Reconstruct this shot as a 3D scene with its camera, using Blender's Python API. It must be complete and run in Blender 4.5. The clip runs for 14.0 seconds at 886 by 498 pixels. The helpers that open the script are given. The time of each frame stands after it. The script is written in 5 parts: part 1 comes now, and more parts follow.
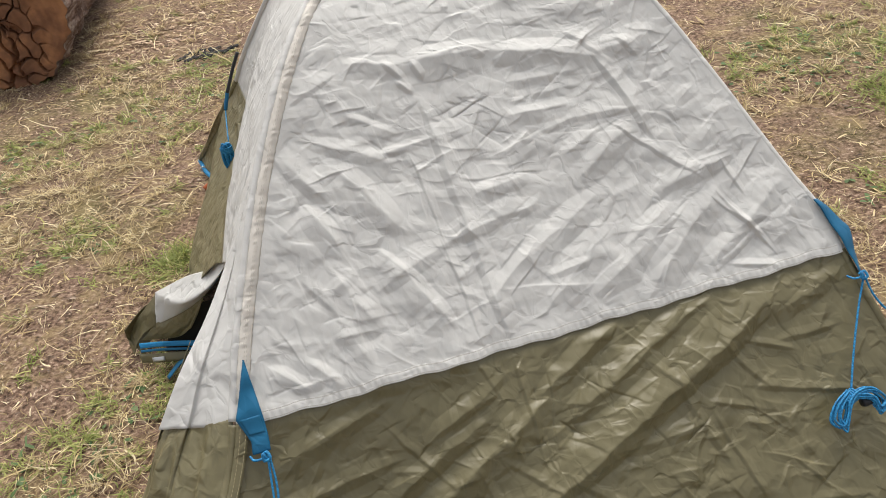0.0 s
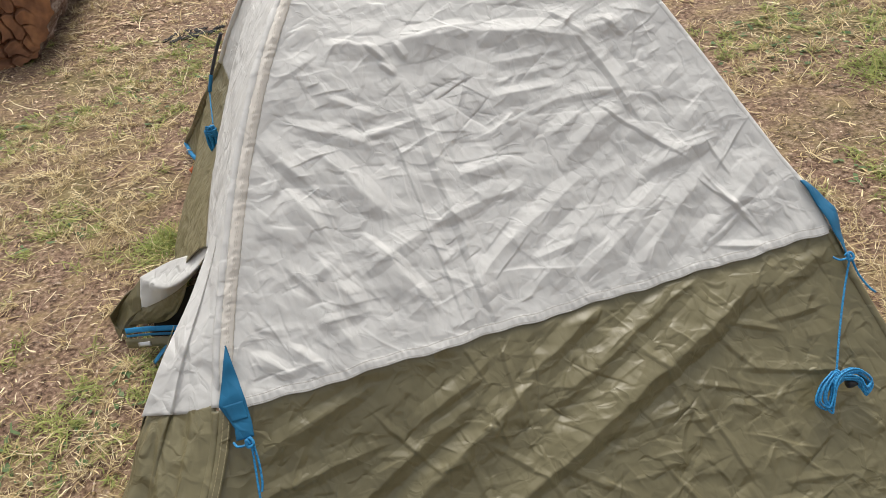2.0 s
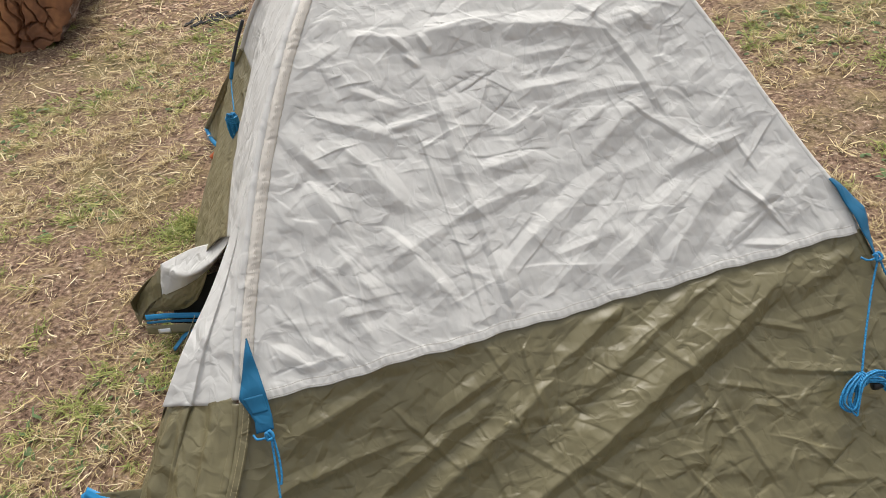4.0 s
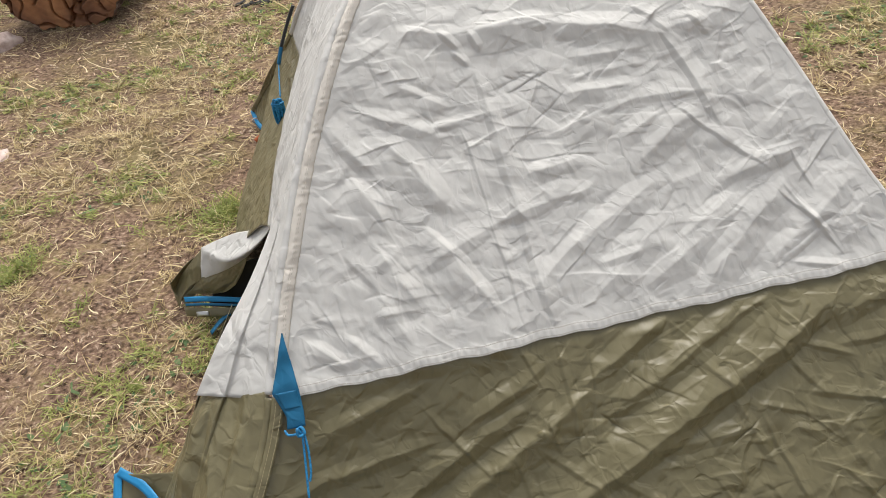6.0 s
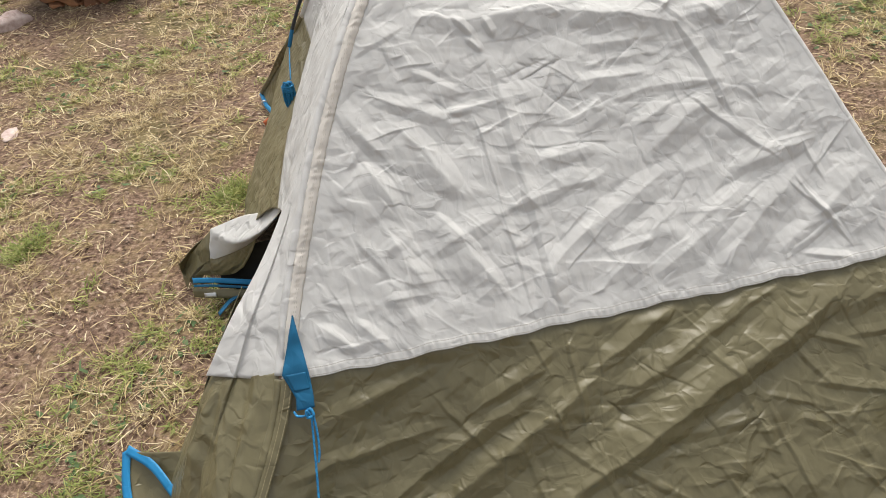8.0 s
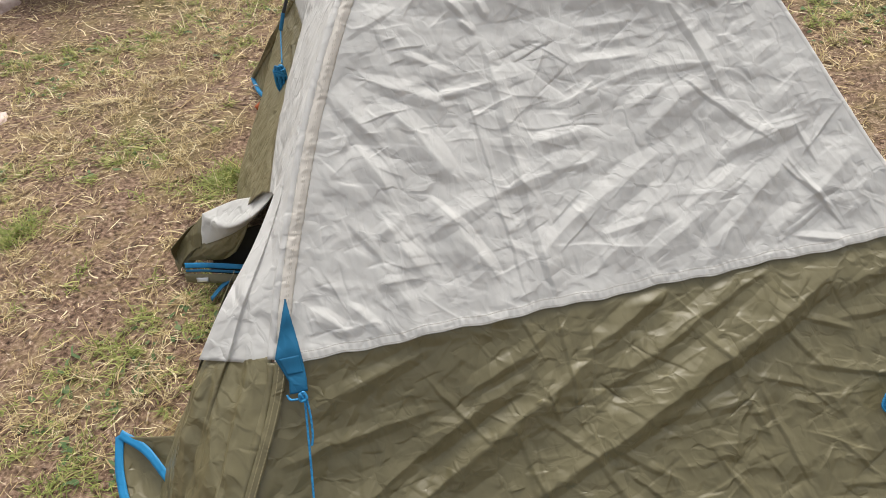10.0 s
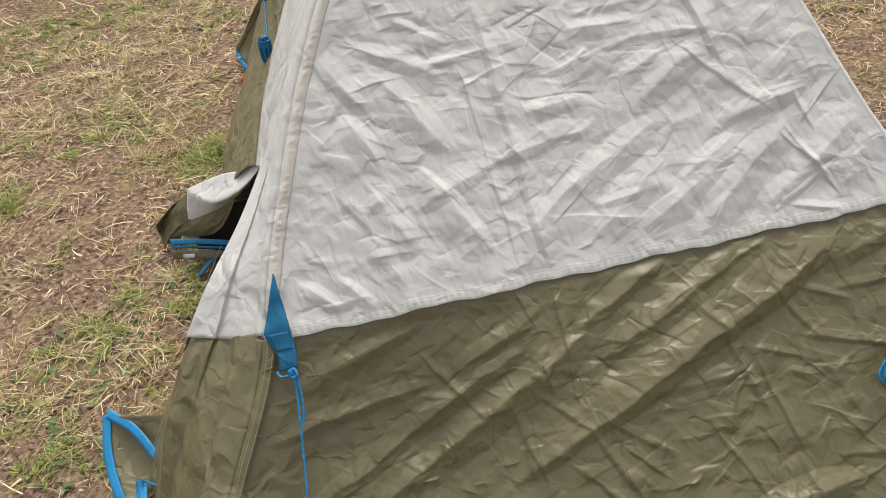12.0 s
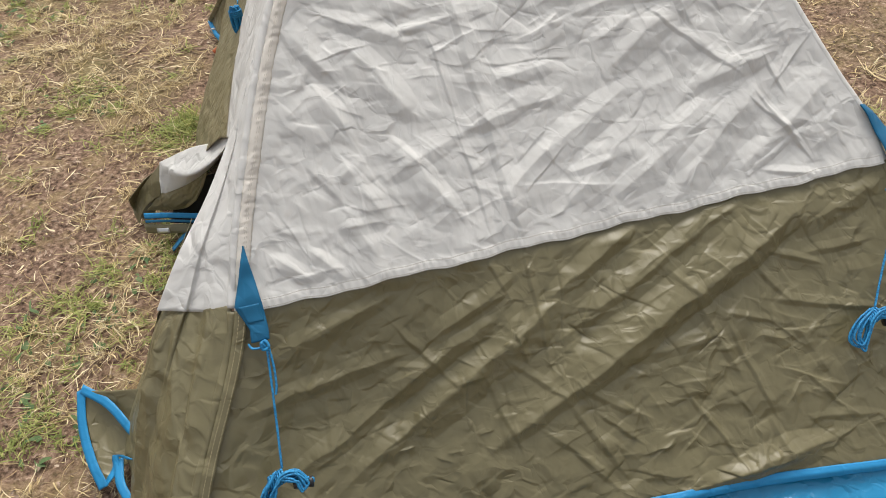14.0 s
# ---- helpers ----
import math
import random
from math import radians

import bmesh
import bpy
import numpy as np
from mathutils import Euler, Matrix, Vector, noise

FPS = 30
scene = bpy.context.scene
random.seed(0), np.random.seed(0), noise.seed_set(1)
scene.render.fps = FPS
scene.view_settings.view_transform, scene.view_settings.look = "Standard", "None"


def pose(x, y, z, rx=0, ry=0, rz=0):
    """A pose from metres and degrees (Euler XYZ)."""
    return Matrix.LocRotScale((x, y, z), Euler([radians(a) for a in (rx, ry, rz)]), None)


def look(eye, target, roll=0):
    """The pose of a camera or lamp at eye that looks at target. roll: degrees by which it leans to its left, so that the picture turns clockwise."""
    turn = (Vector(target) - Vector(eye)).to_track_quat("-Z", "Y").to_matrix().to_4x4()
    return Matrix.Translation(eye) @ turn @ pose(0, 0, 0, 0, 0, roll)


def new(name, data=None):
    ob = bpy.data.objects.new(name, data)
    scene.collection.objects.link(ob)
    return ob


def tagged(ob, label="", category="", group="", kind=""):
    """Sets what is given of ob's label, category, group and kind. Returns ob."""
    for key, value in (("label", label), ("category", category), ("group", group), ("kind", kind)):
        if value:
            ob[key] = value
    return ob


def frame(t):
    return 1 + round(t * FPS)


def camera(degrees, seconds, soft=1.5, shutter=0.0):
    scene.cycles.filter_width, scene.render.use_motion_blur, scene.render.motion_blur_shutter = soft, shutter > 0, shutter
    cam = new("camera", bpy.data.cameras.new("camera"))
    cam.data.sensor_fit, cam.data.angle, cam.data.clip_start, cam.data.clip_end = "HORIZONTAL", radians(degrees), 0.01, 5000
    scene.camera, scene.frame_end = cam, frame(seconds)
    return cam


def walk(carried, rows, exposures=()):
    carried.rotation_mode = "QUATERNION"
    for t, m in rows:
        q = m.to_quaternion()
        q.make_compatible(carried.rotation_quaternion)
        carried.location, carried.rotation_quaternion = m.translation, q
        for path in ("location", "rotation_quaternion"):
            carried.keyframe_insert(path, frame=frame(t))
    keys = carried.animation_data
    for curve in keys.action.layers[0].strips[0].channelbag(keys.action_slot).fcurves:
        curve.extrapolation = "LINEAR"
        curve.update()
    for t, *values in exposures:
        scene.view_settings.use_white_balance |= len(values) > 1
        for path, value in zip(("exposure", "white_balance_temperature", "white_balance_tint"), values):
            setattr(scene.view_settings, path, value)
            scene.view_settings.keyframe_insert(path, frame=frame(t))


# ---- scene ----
cam = camera(56.5, 14.0, 0.9)
PATH = [
    (0, (0.025, 0.069, 1.484), (-0.052, 1.725, 0.366), -8.8),
    (0.5, (0.033, 0.07, 1.48), (-0.036, 1.718, 0.35), -8.6),
    (1, (0.03, 0.071, 1.482), (-0.03, 1.713, 0.341), -8.5),
    (1.5, (0.038, 0.068, 1.485), (-0.021, 1.704, 0.336), -8.7),
    (2, (0.04, 0.082, 1.478), (-0.025, 1.712, 0.32), -8.9),
    (2.5, (0.04, 0.088, 1.477), (-0.032, 1.714, 0.314), -9.1),
    (3, (0.038, 0.093, 1.479), (-0.047, 1.714, 0.309), -9.3),
    (3.2, (0.033, 0.096, 1.48), (-0.056, 1.714, 0.308), -9.3),
    (5.3, (0.033, 0.119, 1.502), (-0.136, 1.712, 0.305), -8.3),
    (5.5, (0.033, 0.131, 1.495), (-0.148, 1.722, 0.297), -8.2),
    (6, (0.031, 0.138, 1.501), (-0.175, 1.724, 0.299), -8.4),
    (6.5, (0.027, 0.136, 1.508), (-0.2, 1.718, 0.306), -8.5),
    (7, (0.023, 0.136, 1.511), (-0.211, 1.716, 0.307), -8.5),
    (7.5, (0.023, 0.136, 1.508), (-0.206, 1.708, 0.293), -8.2),
    (8, (0.019, 0.132, 1.505), (-0.197, 1.696, 0.278), -7.7),
    (8.5, (0.013, 0.128, 1.498), (-0.19, 1.684, 0.258), -7.4),
    (8.7, (0.01, 0.131, 1.491), (-0.188, 1.683, 0.245), -7.2),
    (11, (0.024, 0.131, 1.506), (-0.175, 1.666, 0.238), -7.9),
    (11.5, (0.014, 0.133, 1.485), (-0.174, 1.653, 0.199), -7.8),
    (12, (0.01, 0.151, 1.477), (-0.166, 1.658, 0.173), -7.6),
    (12.5, (0.02, 0.15, 1.471), (-0.151, 1.641, 0.149), -7.6),
    (13, (0.018, 0.155, 1.468), (-0.141, 1.638, 0.136), -7.5),
    (13.5, (0.016, 0.157, 1.465), (-0.136, 1.633, 0.124), -7.5),
    (14, (0.031, 0.153, 1.465), (-0.112, 1.617, 0.109), -7.6),
]
walk(cam, [(t, look(eye, target, roll)) for t, eye, target, roll in PATH])

# ---- world, sun, exposure ----
world = bpy.data.worlds.new("world")
scene.world = world
world.use_nodes = True
wn = world.node_tree.nodes
wl = world.node_tree.links
sky = wn.new("ShaderNodeTexSky")
sky.sky_type = "NISHITA"
sky.sun_disc = False
SUN_EL, SUN_AZ = radians(62), radians(4)
sky.sun_elevation, sky.sun_rotation = SUN_EL, SUN_AZ
sky.air_density, sky.dust_density, sky.ozone_density = 1.0, 4.0, 0.6
wn["Background"].inputs["Strength"].default_value = 0.13
cloud = wn.new("ShaderNodeHueSaturation")
cloud.inputs["Saturation"].default_value = 0.25
wl.new(sky.outputs["Color"], cloud.inputs["Color"])
wl.new(cloud.outputs["Color"], wn["Background"].inputs["Color"])

sun_data = bpy.data.lights.new("sun", "SUN")
sun_data.energy, sun_data.angle, sun_data.color = 1.5, radians(34), (1.0, 0.955, 0.88)
sun = new("sun", sun_data)
sun_dir = Vector((math.sin(SUN_AZ) * math.cos(SUN_EL), math.cos(SUN_AZ) * math.cos(SUN_EL), math.sin(SUN_EL)))
sun.matrix_world = Matrix.Translation((-3, 2, 8)) @ sun_dir.to_track_quat("Z", "Y").to_matrix().to_4x4()
scene.view_settings.exposure = 0.70
rng = np.random.default_rng(7)


# ---- materials ----
class Mat:
    """A node material with a principled shader and a few short ways to add to it."""

    def __init__(self, name, rough=0.7, metal=0.0, spec=0.5):
        self.m = bpy.data.materials.new(name)
        self.m.use_nodes = True
        self.n, self.l = self.m.node_tree.nodes, self.m.node_tree.links
        self.b = self.n["Principled BSDF"]
        self.b.inputs["Roughness"].default_value = rough
        self.b.inputs["Metallic"].default_value = metal
        self.b.inputs["Specular IOR Level"].default_value = spec

    def put(self, node, key, value):
        if hasattr(value, "links"):
            self.l.new(value, node.inputs[key])
        else:
            node.inputs[key].default_value = value

    def coords(self, scale=(1, 1, 1)):
        t = self.n.new("ShaderNodeTexCoord")
        mp = self.n.new("ShaderNodeMapping")
        mp.inputs["Scale"].default_value = scale
        self.l.new(t.outputs["Object"], mp.inputs["Vector"])
        return mp.outputs["Vector"]

    def noise(self, scale, detail=4.0, rough=0.55, vec=None, dist=0.0):
        t = self.n.new("ShaderNodeTexNoise")
        t.inputs["Scale"].default_value, t.inputs["Detail"].default_value = scale, detail
        t.inputs["Roughness"].default_value, t.inputs["Distortion"].default_value = rough, dist
        self.l.new(vec if vec is not None else self.coords(), t.inputs["Vector"])
        return t.outputs["Fac"]

    def ramp(self, fac, stops):
        r = self.n.new("ShaderNodeValToRGB")
        e = r.color_ramp.elements
        while len(e) < len(stops):
            e.new(0.5)
        for el, (p, c) in zip(e, stops):
            el.position, el.color = p, (*c, 1)
        self.l.new(fac, r.inputs["Fac"])
        return r.outputs["Color"]

    def span(self, fac, a, b, lo=0.0, hi=1.0):
        r = self.n.new("ShaderNodeMapRange")
        r.interpolation_type = "SMOOTHSTEP"
        for k, v in zip(("From Min", "From Max", "To Min", "To Max"), (a, b, lo, hi)):
            r.inputs[k].default_value = v
        self.l.new(fac, r.inputs["Value"])
        return r.outputs["Result"]

    def mix(self, fac, a, b, mode="MIX"):
        x = self.n.new("ShaderNodeMix")
        x.data_type, x.blend_type = "RGBA", mode
        for key, v in ((0, fac), (6, a), (7, b)):
            if hasattr(v, "links"):
                self.l.new(v, x.inputs[key])
            else:
                x.inputs[key].default_value = v if key == 0 else (*v, 1)
        return x.outputs[2]

    def colour(self, c):
        self.put(self.b, "Base Color", c if hasattr(c, "links") else (*c, 1))
        return self

    def bump(self, height, strength=0.3, distance=0.002):
        bp = self.n.new("ShaderNodeBump")
        bp.inputs["Strength"].default_value, bp.inputs["Distance"].default_value = strength, distance
        self.l.new(height, bp.inputs["Height"])
        self.l.new(bp.outputs["Normal"], self.b.inputs["Normal"])
        return self

    def thin(self, amount, tint):
        """Lets some light through, as thin cloth and leaves do."""
        t = self.n.new("ShaderNodeBsdfTranslucent")
        t.inputs["Color"].default_value = (*tint, 1)
        mx = self.n.new("ShaderNodeMixShader")
        mx.inputs["Fac"].default_value = amount
        self.l.new(self.b.outputs[0], mx.inputs[1])
        self.l.new(t.outputs[0], mx.inputs[2])
        self.l.new(mx.outputs[0], self.n["Material Output"].inputs["Surface"])
        return self

    def island(self):
        g = self.n.new("ShaderNodeNewGeometry")
        return g.outputs["Random Per Island"]


def nylon(name, c0, c1, stain, rough, spec, thin, crisp=1.0):
    k = Mat(name, rough, 0.0, spec)
    base = k.mix(k.noise(5.0, 3), c0, c1)
    base = k.mix(k.span(k.noise(14.0, 5, 0.6), 0.58, 0.75, 0, 0.35), base, stain)
    k.colour(base)
    weave = k.noise(900.0, 1, 0.4)
    bent = k.n.new("ShaderNodeVectorMath")
    wob = k.n.new("ShaderNodeTexNoise")
    wob.inputs["Scale"].default_value = 9.0
    bent.operation = "MULTIPLY_ADD"
    k.l.new(k.coords(), wob.inputs["Vector"])
    k.l.new(wob.outputs["Color"], bent.inputs[0])
    bent.inputs[1].default_value = (0.10, 0.10, 0.10)
    k.l.new(k.coords(), bent.inputs[2])
    # flat facets that meet in crisp lines, at two sizes
    total = None
    for size, stretch, amount in ((12.0, (1.0, 0.75, 0.9), 0.30), (34.0, (0.75, 1.0, 1.0), 0.26)):
        mp = k.n.new("ShaderNodeMapping")
        mp.inputs["Scale"].default_value = stretch
        k.l.new(bent.outputs["Vector"], mp.inputs["Vector"])
        cell, edge = k.n.new("ShaderNodeTexVoronoi"), k.n.new("ShaderNodeTexVoronoi")
        edge.feature = "DISTANCE_TO_EDGE"
        for v in (cell, edge):
            v.inputs["Scale"].default_value = size
            k.l.new(mp.outputs["Vector"], v.inputs["Vector"])
        off, tilt, dot, fade = (k.n.new("ShaderNodeVectorMath") for _ in range(4))
        off.operation, tilt.operation, dot.operation, fade.operation = "SUBTRACT", "SUBTRACT", "DOT_PRODUCT", "SCALE"
        k.l.new(mp.outputs["Vector"], off.inputs[0])
        k.l.new(cell.outputs["Position"], off.inputs[1])
        k.l.new(cell.outputs["Color"], tilt.inputs[0])
        tilt.inputs[1].default_value = (0.5, 0.5, 0.5)
        k.l.new(tilt.outputs["Vector"], fade.inputs[0])
        k.l.new(k.span(edge.outputs["Distance"], 0.0, 0.22, 0.0, amount), fade.inputs["Scale"])
        k.l.new(off.outputs["Vector"], dot.inputs[0])
        k.l.new(fade.outputs["Vector"], dot.inputs[1])
        if total is None:
            total = dot.outputs["Value"]
        else:
            add = k.n.new("ShaderNodeMath")
            k.l.new(total, add.inputs[0])
            k.l.new(dot.outputs["Value"], add.inputs[1])
            total = add.outputs["Value"]
    grain = k.n.new("ShaderNodeMath")
    grain.operation = "MULTIPLY_ADD"
    k.l.new(weave, grain.inputs[0])
    grain.inputs[1].default_value = 0.00006
    k.l.new(total, grain.inputs[2])
    k.bump(grain.outputs["Value"], crisp, 1.0)
    k.thin(thin, c0)
    return k.m


LIGHT = nylon("light_fabric", (0.61, 0.598, 0.566), (0.57, 0.558, 0.528), (0.52, 0.505, 0.465), 0.66, 0.24, 0.08, 0.46)
OLIVE = nylon("olive_fabric", (0.168, 0.146, 0.073), (0.150, 0.129, 0.065), (0.125, 0.107, 0.057), 0.43, 0.55, 0.05, 0.65)
BAND = nylon("seam_tape", (0.62, 0.578, 0.515), (0.585, 0.542, 0.48), (0.54, 0.495, 0.43), 0.55, 0.3, 0.03, 0.4)
BLUE = nylon("blue_webbing", (0.008, 0.125, 0.245), (0.007, 0.105, 0.21), (0.009, 0.09, 0.165), 0.55, 0.35, 0.0, 0.4)
TRIM = nylon("blue_binding", (0.018, 0.23, 0.47), (0.015, 0.20, 0.42), (0.015, 0.16, 0.33), 0.5, 0.35, 0.0, 0.4)
TUB = nylon("blue_groundsheet", (0.014, 0.24, 0.45), (0.013, 0.21, 0.41), (0.014, 0.17, 0.31), 0.35, 0.5, 0.0)
THREAD = Mat("pale_thread", 0.8).colour((0.34, 0.31, 0.26)).m
THREAD3 = Mat("cream_thread", 0.8).colour((0.50, 0.465, 0.40)).m
THREAD2 = Mat("tan_thread", 0.8).colour((0.36, 0.30, 0.17)).m
BLACK = Mat("black_plastic", 0.4).colour((0.012, 0.012, 0.014)).m
# near-black colour that stands in for shade inside the door opening
SHADE_DARK = Mat("shade_dark", 0.9).colour((0.012, 0.012, 0.012)).m
STEEL = Mat("grey_metal", 0.35, 0.9).colour((0.55, 0.55, 0.55)).m
ORANGE = Mat("orange_plastic", 0.5).colour((0.42, 0.09, 0.02)).m


def cord_material():
    k = Mat("blue_cord", 0.6)
    k.colour(k.ramp(k.noise(260.0, 2), [(0.35, (0.006, 0.12, 0.27)), (0.62, (0.02, 0.26, 0.52))]))
    k.bump(k.noise(420.0, 1), 0.5, 0.0008)
    return k.m


CORD = cord_material()


# ---- tent frame: u along the near hem, w away from it, z up ----
ORIGIN = Vector((-0.38, 1.086, 0.0))
U = Vector((0.9707, 0.2402, 0.0))
W = Vector((-0.2402, 0.9707, 0.0))
UA, WA, OA = np.array(U), np.array(W), np.array(ORIGIN)


def place(u, w, z):
    u, w, z = np.broadcast_arrays(np.asarray(u, float), np.asarray(w, float), np.asarray(z, float))
    return OA + u[..., None] * UA + w[..., None] * WA + z[..., None] * np.array([0.0, 0.0, 1.0])


def curve_at(x, xs, ys):
    """A smooth line through a few stations."""
    xs, ys = np.asarray(xs, float), np.asarray(ys, float)
    d = np.diff(ys) / np.diff(xs)
    m = np.concatenate([[d[0]], np.where(d[1:] * d[:-1] > 0, 2 * d[1:] * d[:-1] / (d[1:] + d[:-1] + 1e-9), 0), [d[-1]]])
    x = np.clip(np.asarray(x, float), xs[0], xs[-1])
    i = np.clip(np.searchsorted(xs, x) - 1, 0, len(xs) - 2)
    h = xs[i + 1] - xs[i]
    t = (x - xs[i]) / h
    return (ys[i] * (1 + 2 * t) * (1 - t) ** 2 + h * m[i] * t * (1 - t) ** 2 + ys[i + 1] * t * t * (3 - 2 * t) + h * m[i + 1] * t * t * (t - 1))


# profile of the near face along its slope length s (0 at the hem, up the slope positive)
S48, C48 = math.sin(radians(48)), math.cos(radians(48))
S_KNEE, S_TOP = 0.52, 1.02


def face_wz(s):
    """w and z of the near face at slope length s: straight to the knee, then rounding over to the top."""
    s = np.asarray(s, float)
    w, z = s * C48, 0.5 + s * S48
    ts = np.linspace(S_KNEE, S_TOP, 120)
    ang = np.radians(48) * (1 - ((ts - S_KNEE) / (S_TOP - S_KNEE)) ** 1.3)
    st = ts[1] - ts[0]
    wk = S_KNEE * C48 + np.concatenate([[0], np.cumsum(np.cos(ang[:-1]) * st)])
    zk = 0.5 + S_KNEE * S48 + np.concatenate([[0], np.cumsum(np.sin(ang[:-1]) * st)])
    over = s > S_KNEE
    return np.where(over, np.interp(s, ts, wk), w), np.where(over, np.interp(s, ts, zk), z)


def left_u(s):
    return curve_at(s, (-0.60, -0.284, -0.04, 0.10, 0.28, 0.452, 0.70, 0.90, 1.02), (-0.27, -0.159, -0.045, -0.005, 0.058, 0.129, 0.265, 0.43, 0.56))


def right_u(s):
    return curve_at(s, (-0.60, -0.229, -0.015, 0.082, 0.16, 0.42, 0.567, 0.80, 0.92, 1.02), (1.33, 1.187, 1.142, 1.123, 1.091, 0.995, 0.935, 0.80, 0.69, 0.58))


def mesh_ob(name, verts, faces, mat, parent=None, label="", smooth=True):
    me = bpy.data.meshes.new(name)
    me.from_pydata([tuple(v) for v in np.asarray(verts).reshape(-1, 3)], [], [tuple(f) for f in faces])
    me.materials.append(mat)
    if smooth:
        me.polygons.foreach_set("use_smooth", [True] * len(me.polygons))
    me.update()
    ob = new(name, me)
    ob.parent = parent
    if label:
        tagged(ob, label)
    return ob


def grid_faces(rows, cols):
    i = np.arange(rows * cols).reshape(rows, cols)
    return np.stack([i[:-1, :-1], i[:-1, 1:], i[1:, 1:], i[1:, :-1]], -1).reshape(-1, 4).tolist()


def normals_of(p):
    """Unit normals of a grid of points."""
    n = np.cross(np.gradient(p, axis=1), np.gradient(p, axis=0))
    return n / (np.linalg.norm(n, axis=-1, keepdims=True) + 1e-12)


def sheet(name, p, mat, parent, label="", thick=0.0012, toward=(0, -1, 1)):
    """A cloth of a grid of points, with thickness and a turned edge."""
    n = normals_of(p)
    if np.mean(n @ np.array(toward, float)) < 0:
        n = -n
    r, c = p.shape[:2]
    f = grid_faces(r, c)
    if thick == 0:
        return mesh_ob(name, p, f, mat, parent, label)
    back = [(a + r * c, d + r * c, cc + r * c, b + r * c) for a, b, cc, d in f]
    i = np.arange(r * c).reshape(r, c)
    rim = np.concatenate([i[0, :], i[1:, -1], i[-1, -2::-1], i[-2:0:-1, 0]])
    nxt = np.roll(rim, -1)
    side = [(b, a, a + r * c, b + r * c) for a, b in zip(rim.tolist(), nxt.tolist())]
    return mesh_ob(name, np.concatenate([p.reshape(-1, 3), (p - n * thick).reshape(-1, 3)]), f + back + side, mat, parent, label)


def crease_field(x, y, lines, tail=1.0, side=0):
    """Height of straight folds: each line is x0, y0, x1, y1, height, half width. Flanks are crisp; with a tail the one flank is as much wider."""
    h = np.zeros_like(x)
    lo, hi = y.min(axis=1), y.max(axis=1)
    for k, (x0, y0, x1, y1, a, w) in enumerate(lines):
        reach = 5 * w * tail
        rows = (hi > min(y0, y1) - reach) & (lo < max(y0, y1) + reach)
        if not rows.any():
            continue
        xx, yy = x[rows], y[rows]
        dx, dy = x1 - x0, y1 - y0
        ln = math.hypot(dx, dy) + 1e-9
        t = ((xx - x0) * dx + (yy - y0) * dy) / ln ** 2
        d = ((xx - x0) * dy - (yy - y0) * dx) / ln
        d = d + 0.02 * ln * np.sin(3.1 * t + 40 * x0) + 0.008 * ln * np.sin(11 * t + 70 * y1)
        end = np.clip(np.minimum(t, 1 - t) * 2.6, 0, 1)
        end = end * end * (3 - 2 * end)
        flip = side or (1 if k % 2 else -1)
        h[rows] += a * end * np.exp(-np.abs(d) / np.where(d * flip > 0, w * tail, w))
    return h


def gnoise(x, y, seed):
    """Gradient noise of about -0.7 to 0.7."""
    tab = np.random.default_rng(seed).uniform(0, 2 * np.pi, (128, 128))
    xi, yi = np.floor(x).astype(int), np.floor(y).astype(int)
    fx, fy = x - xi, y - yi

    def corner(i, j):
        a = tab[(xi + i) % 128, (yi + j) % 128]
        return np.cos(a) * (fx - i) + np.sin(a) * (fy - j)

    sx, sy = fx ** 3 * (fx * (6 * fx - 15) + 10), fy ** 3 * (fy * (6 * fy - 15) + 10)
    return (corner(0, 0) * (1 - sx) + corner(1, 0) * sx) * (1 - sy) + (corner(0, 1) * (1 - sx) + corner(1, 1) * sx) * sy


def crinkle(x, y, along, across, degrees_, seed):
    """Crisp ridges and valleys that run one way: `along` and `across` are how often they change, per metre."""
    a = math.radians(degrees_)
    p, q = x * math.cos(a) + y * math.sin(a), -x * math.sin(a) + y * math.cos(a)
    wob = 0.35 * gnoise(p * along * 1.3 + 7.7, q * across * 0.4, seed + 50)
    n = gnoise(p * along + 3.1, q * across + wob, seed)
    m = gnoise(p * along * 1.4 + 9.4, q * across * 1.25 - wob, seed + 1)
    return np.abs(n) - np.abs(m)


def facets(x, y, along, across, degrees_, seed):
    """Flat facets with straight, crisp edges, as in stiff creased cloth."""
    a = math.radians(degrees_)
    p, q = x * math.cos(a) + y * math.sin(a), -x * math.sin(a) + y * math.cos(a)
    wx = 0.55 * gnoise(p * along * 0.45 + 1.7, q * across * 0.45, seed + 60)
    wy = 0.55 * gnoise(p * along * 0.45 + 8.2, q * across * 0.45 + 4.0, seed + 61)
    p, q = p * along + wx, q * across + wy
    q = q + 0.5 * p
    tab = np.random.default_rng(seed).uniform(-1, 1, (128, 128))
    xi, yi = np.floor(p).astype(int), np.floor(q).astype(int)
    fx, fy = p - xi, q - yi

    def at(i, j):
        return tab[(xi + i) % 128, (yi + j) % 128]

    low = at(0, 0) + (at(1, 0) - at(0, 0)) * fx + (at(0, 1) - at(0, 0)) * fy
    high = at(1, 1) + (at(0, 1) - at(1, 1)) * (1 - fx) + (at(1, 0) - at(1, 1)) * (1 - fy)
    return np.where(fx + fy < 1, low, high)


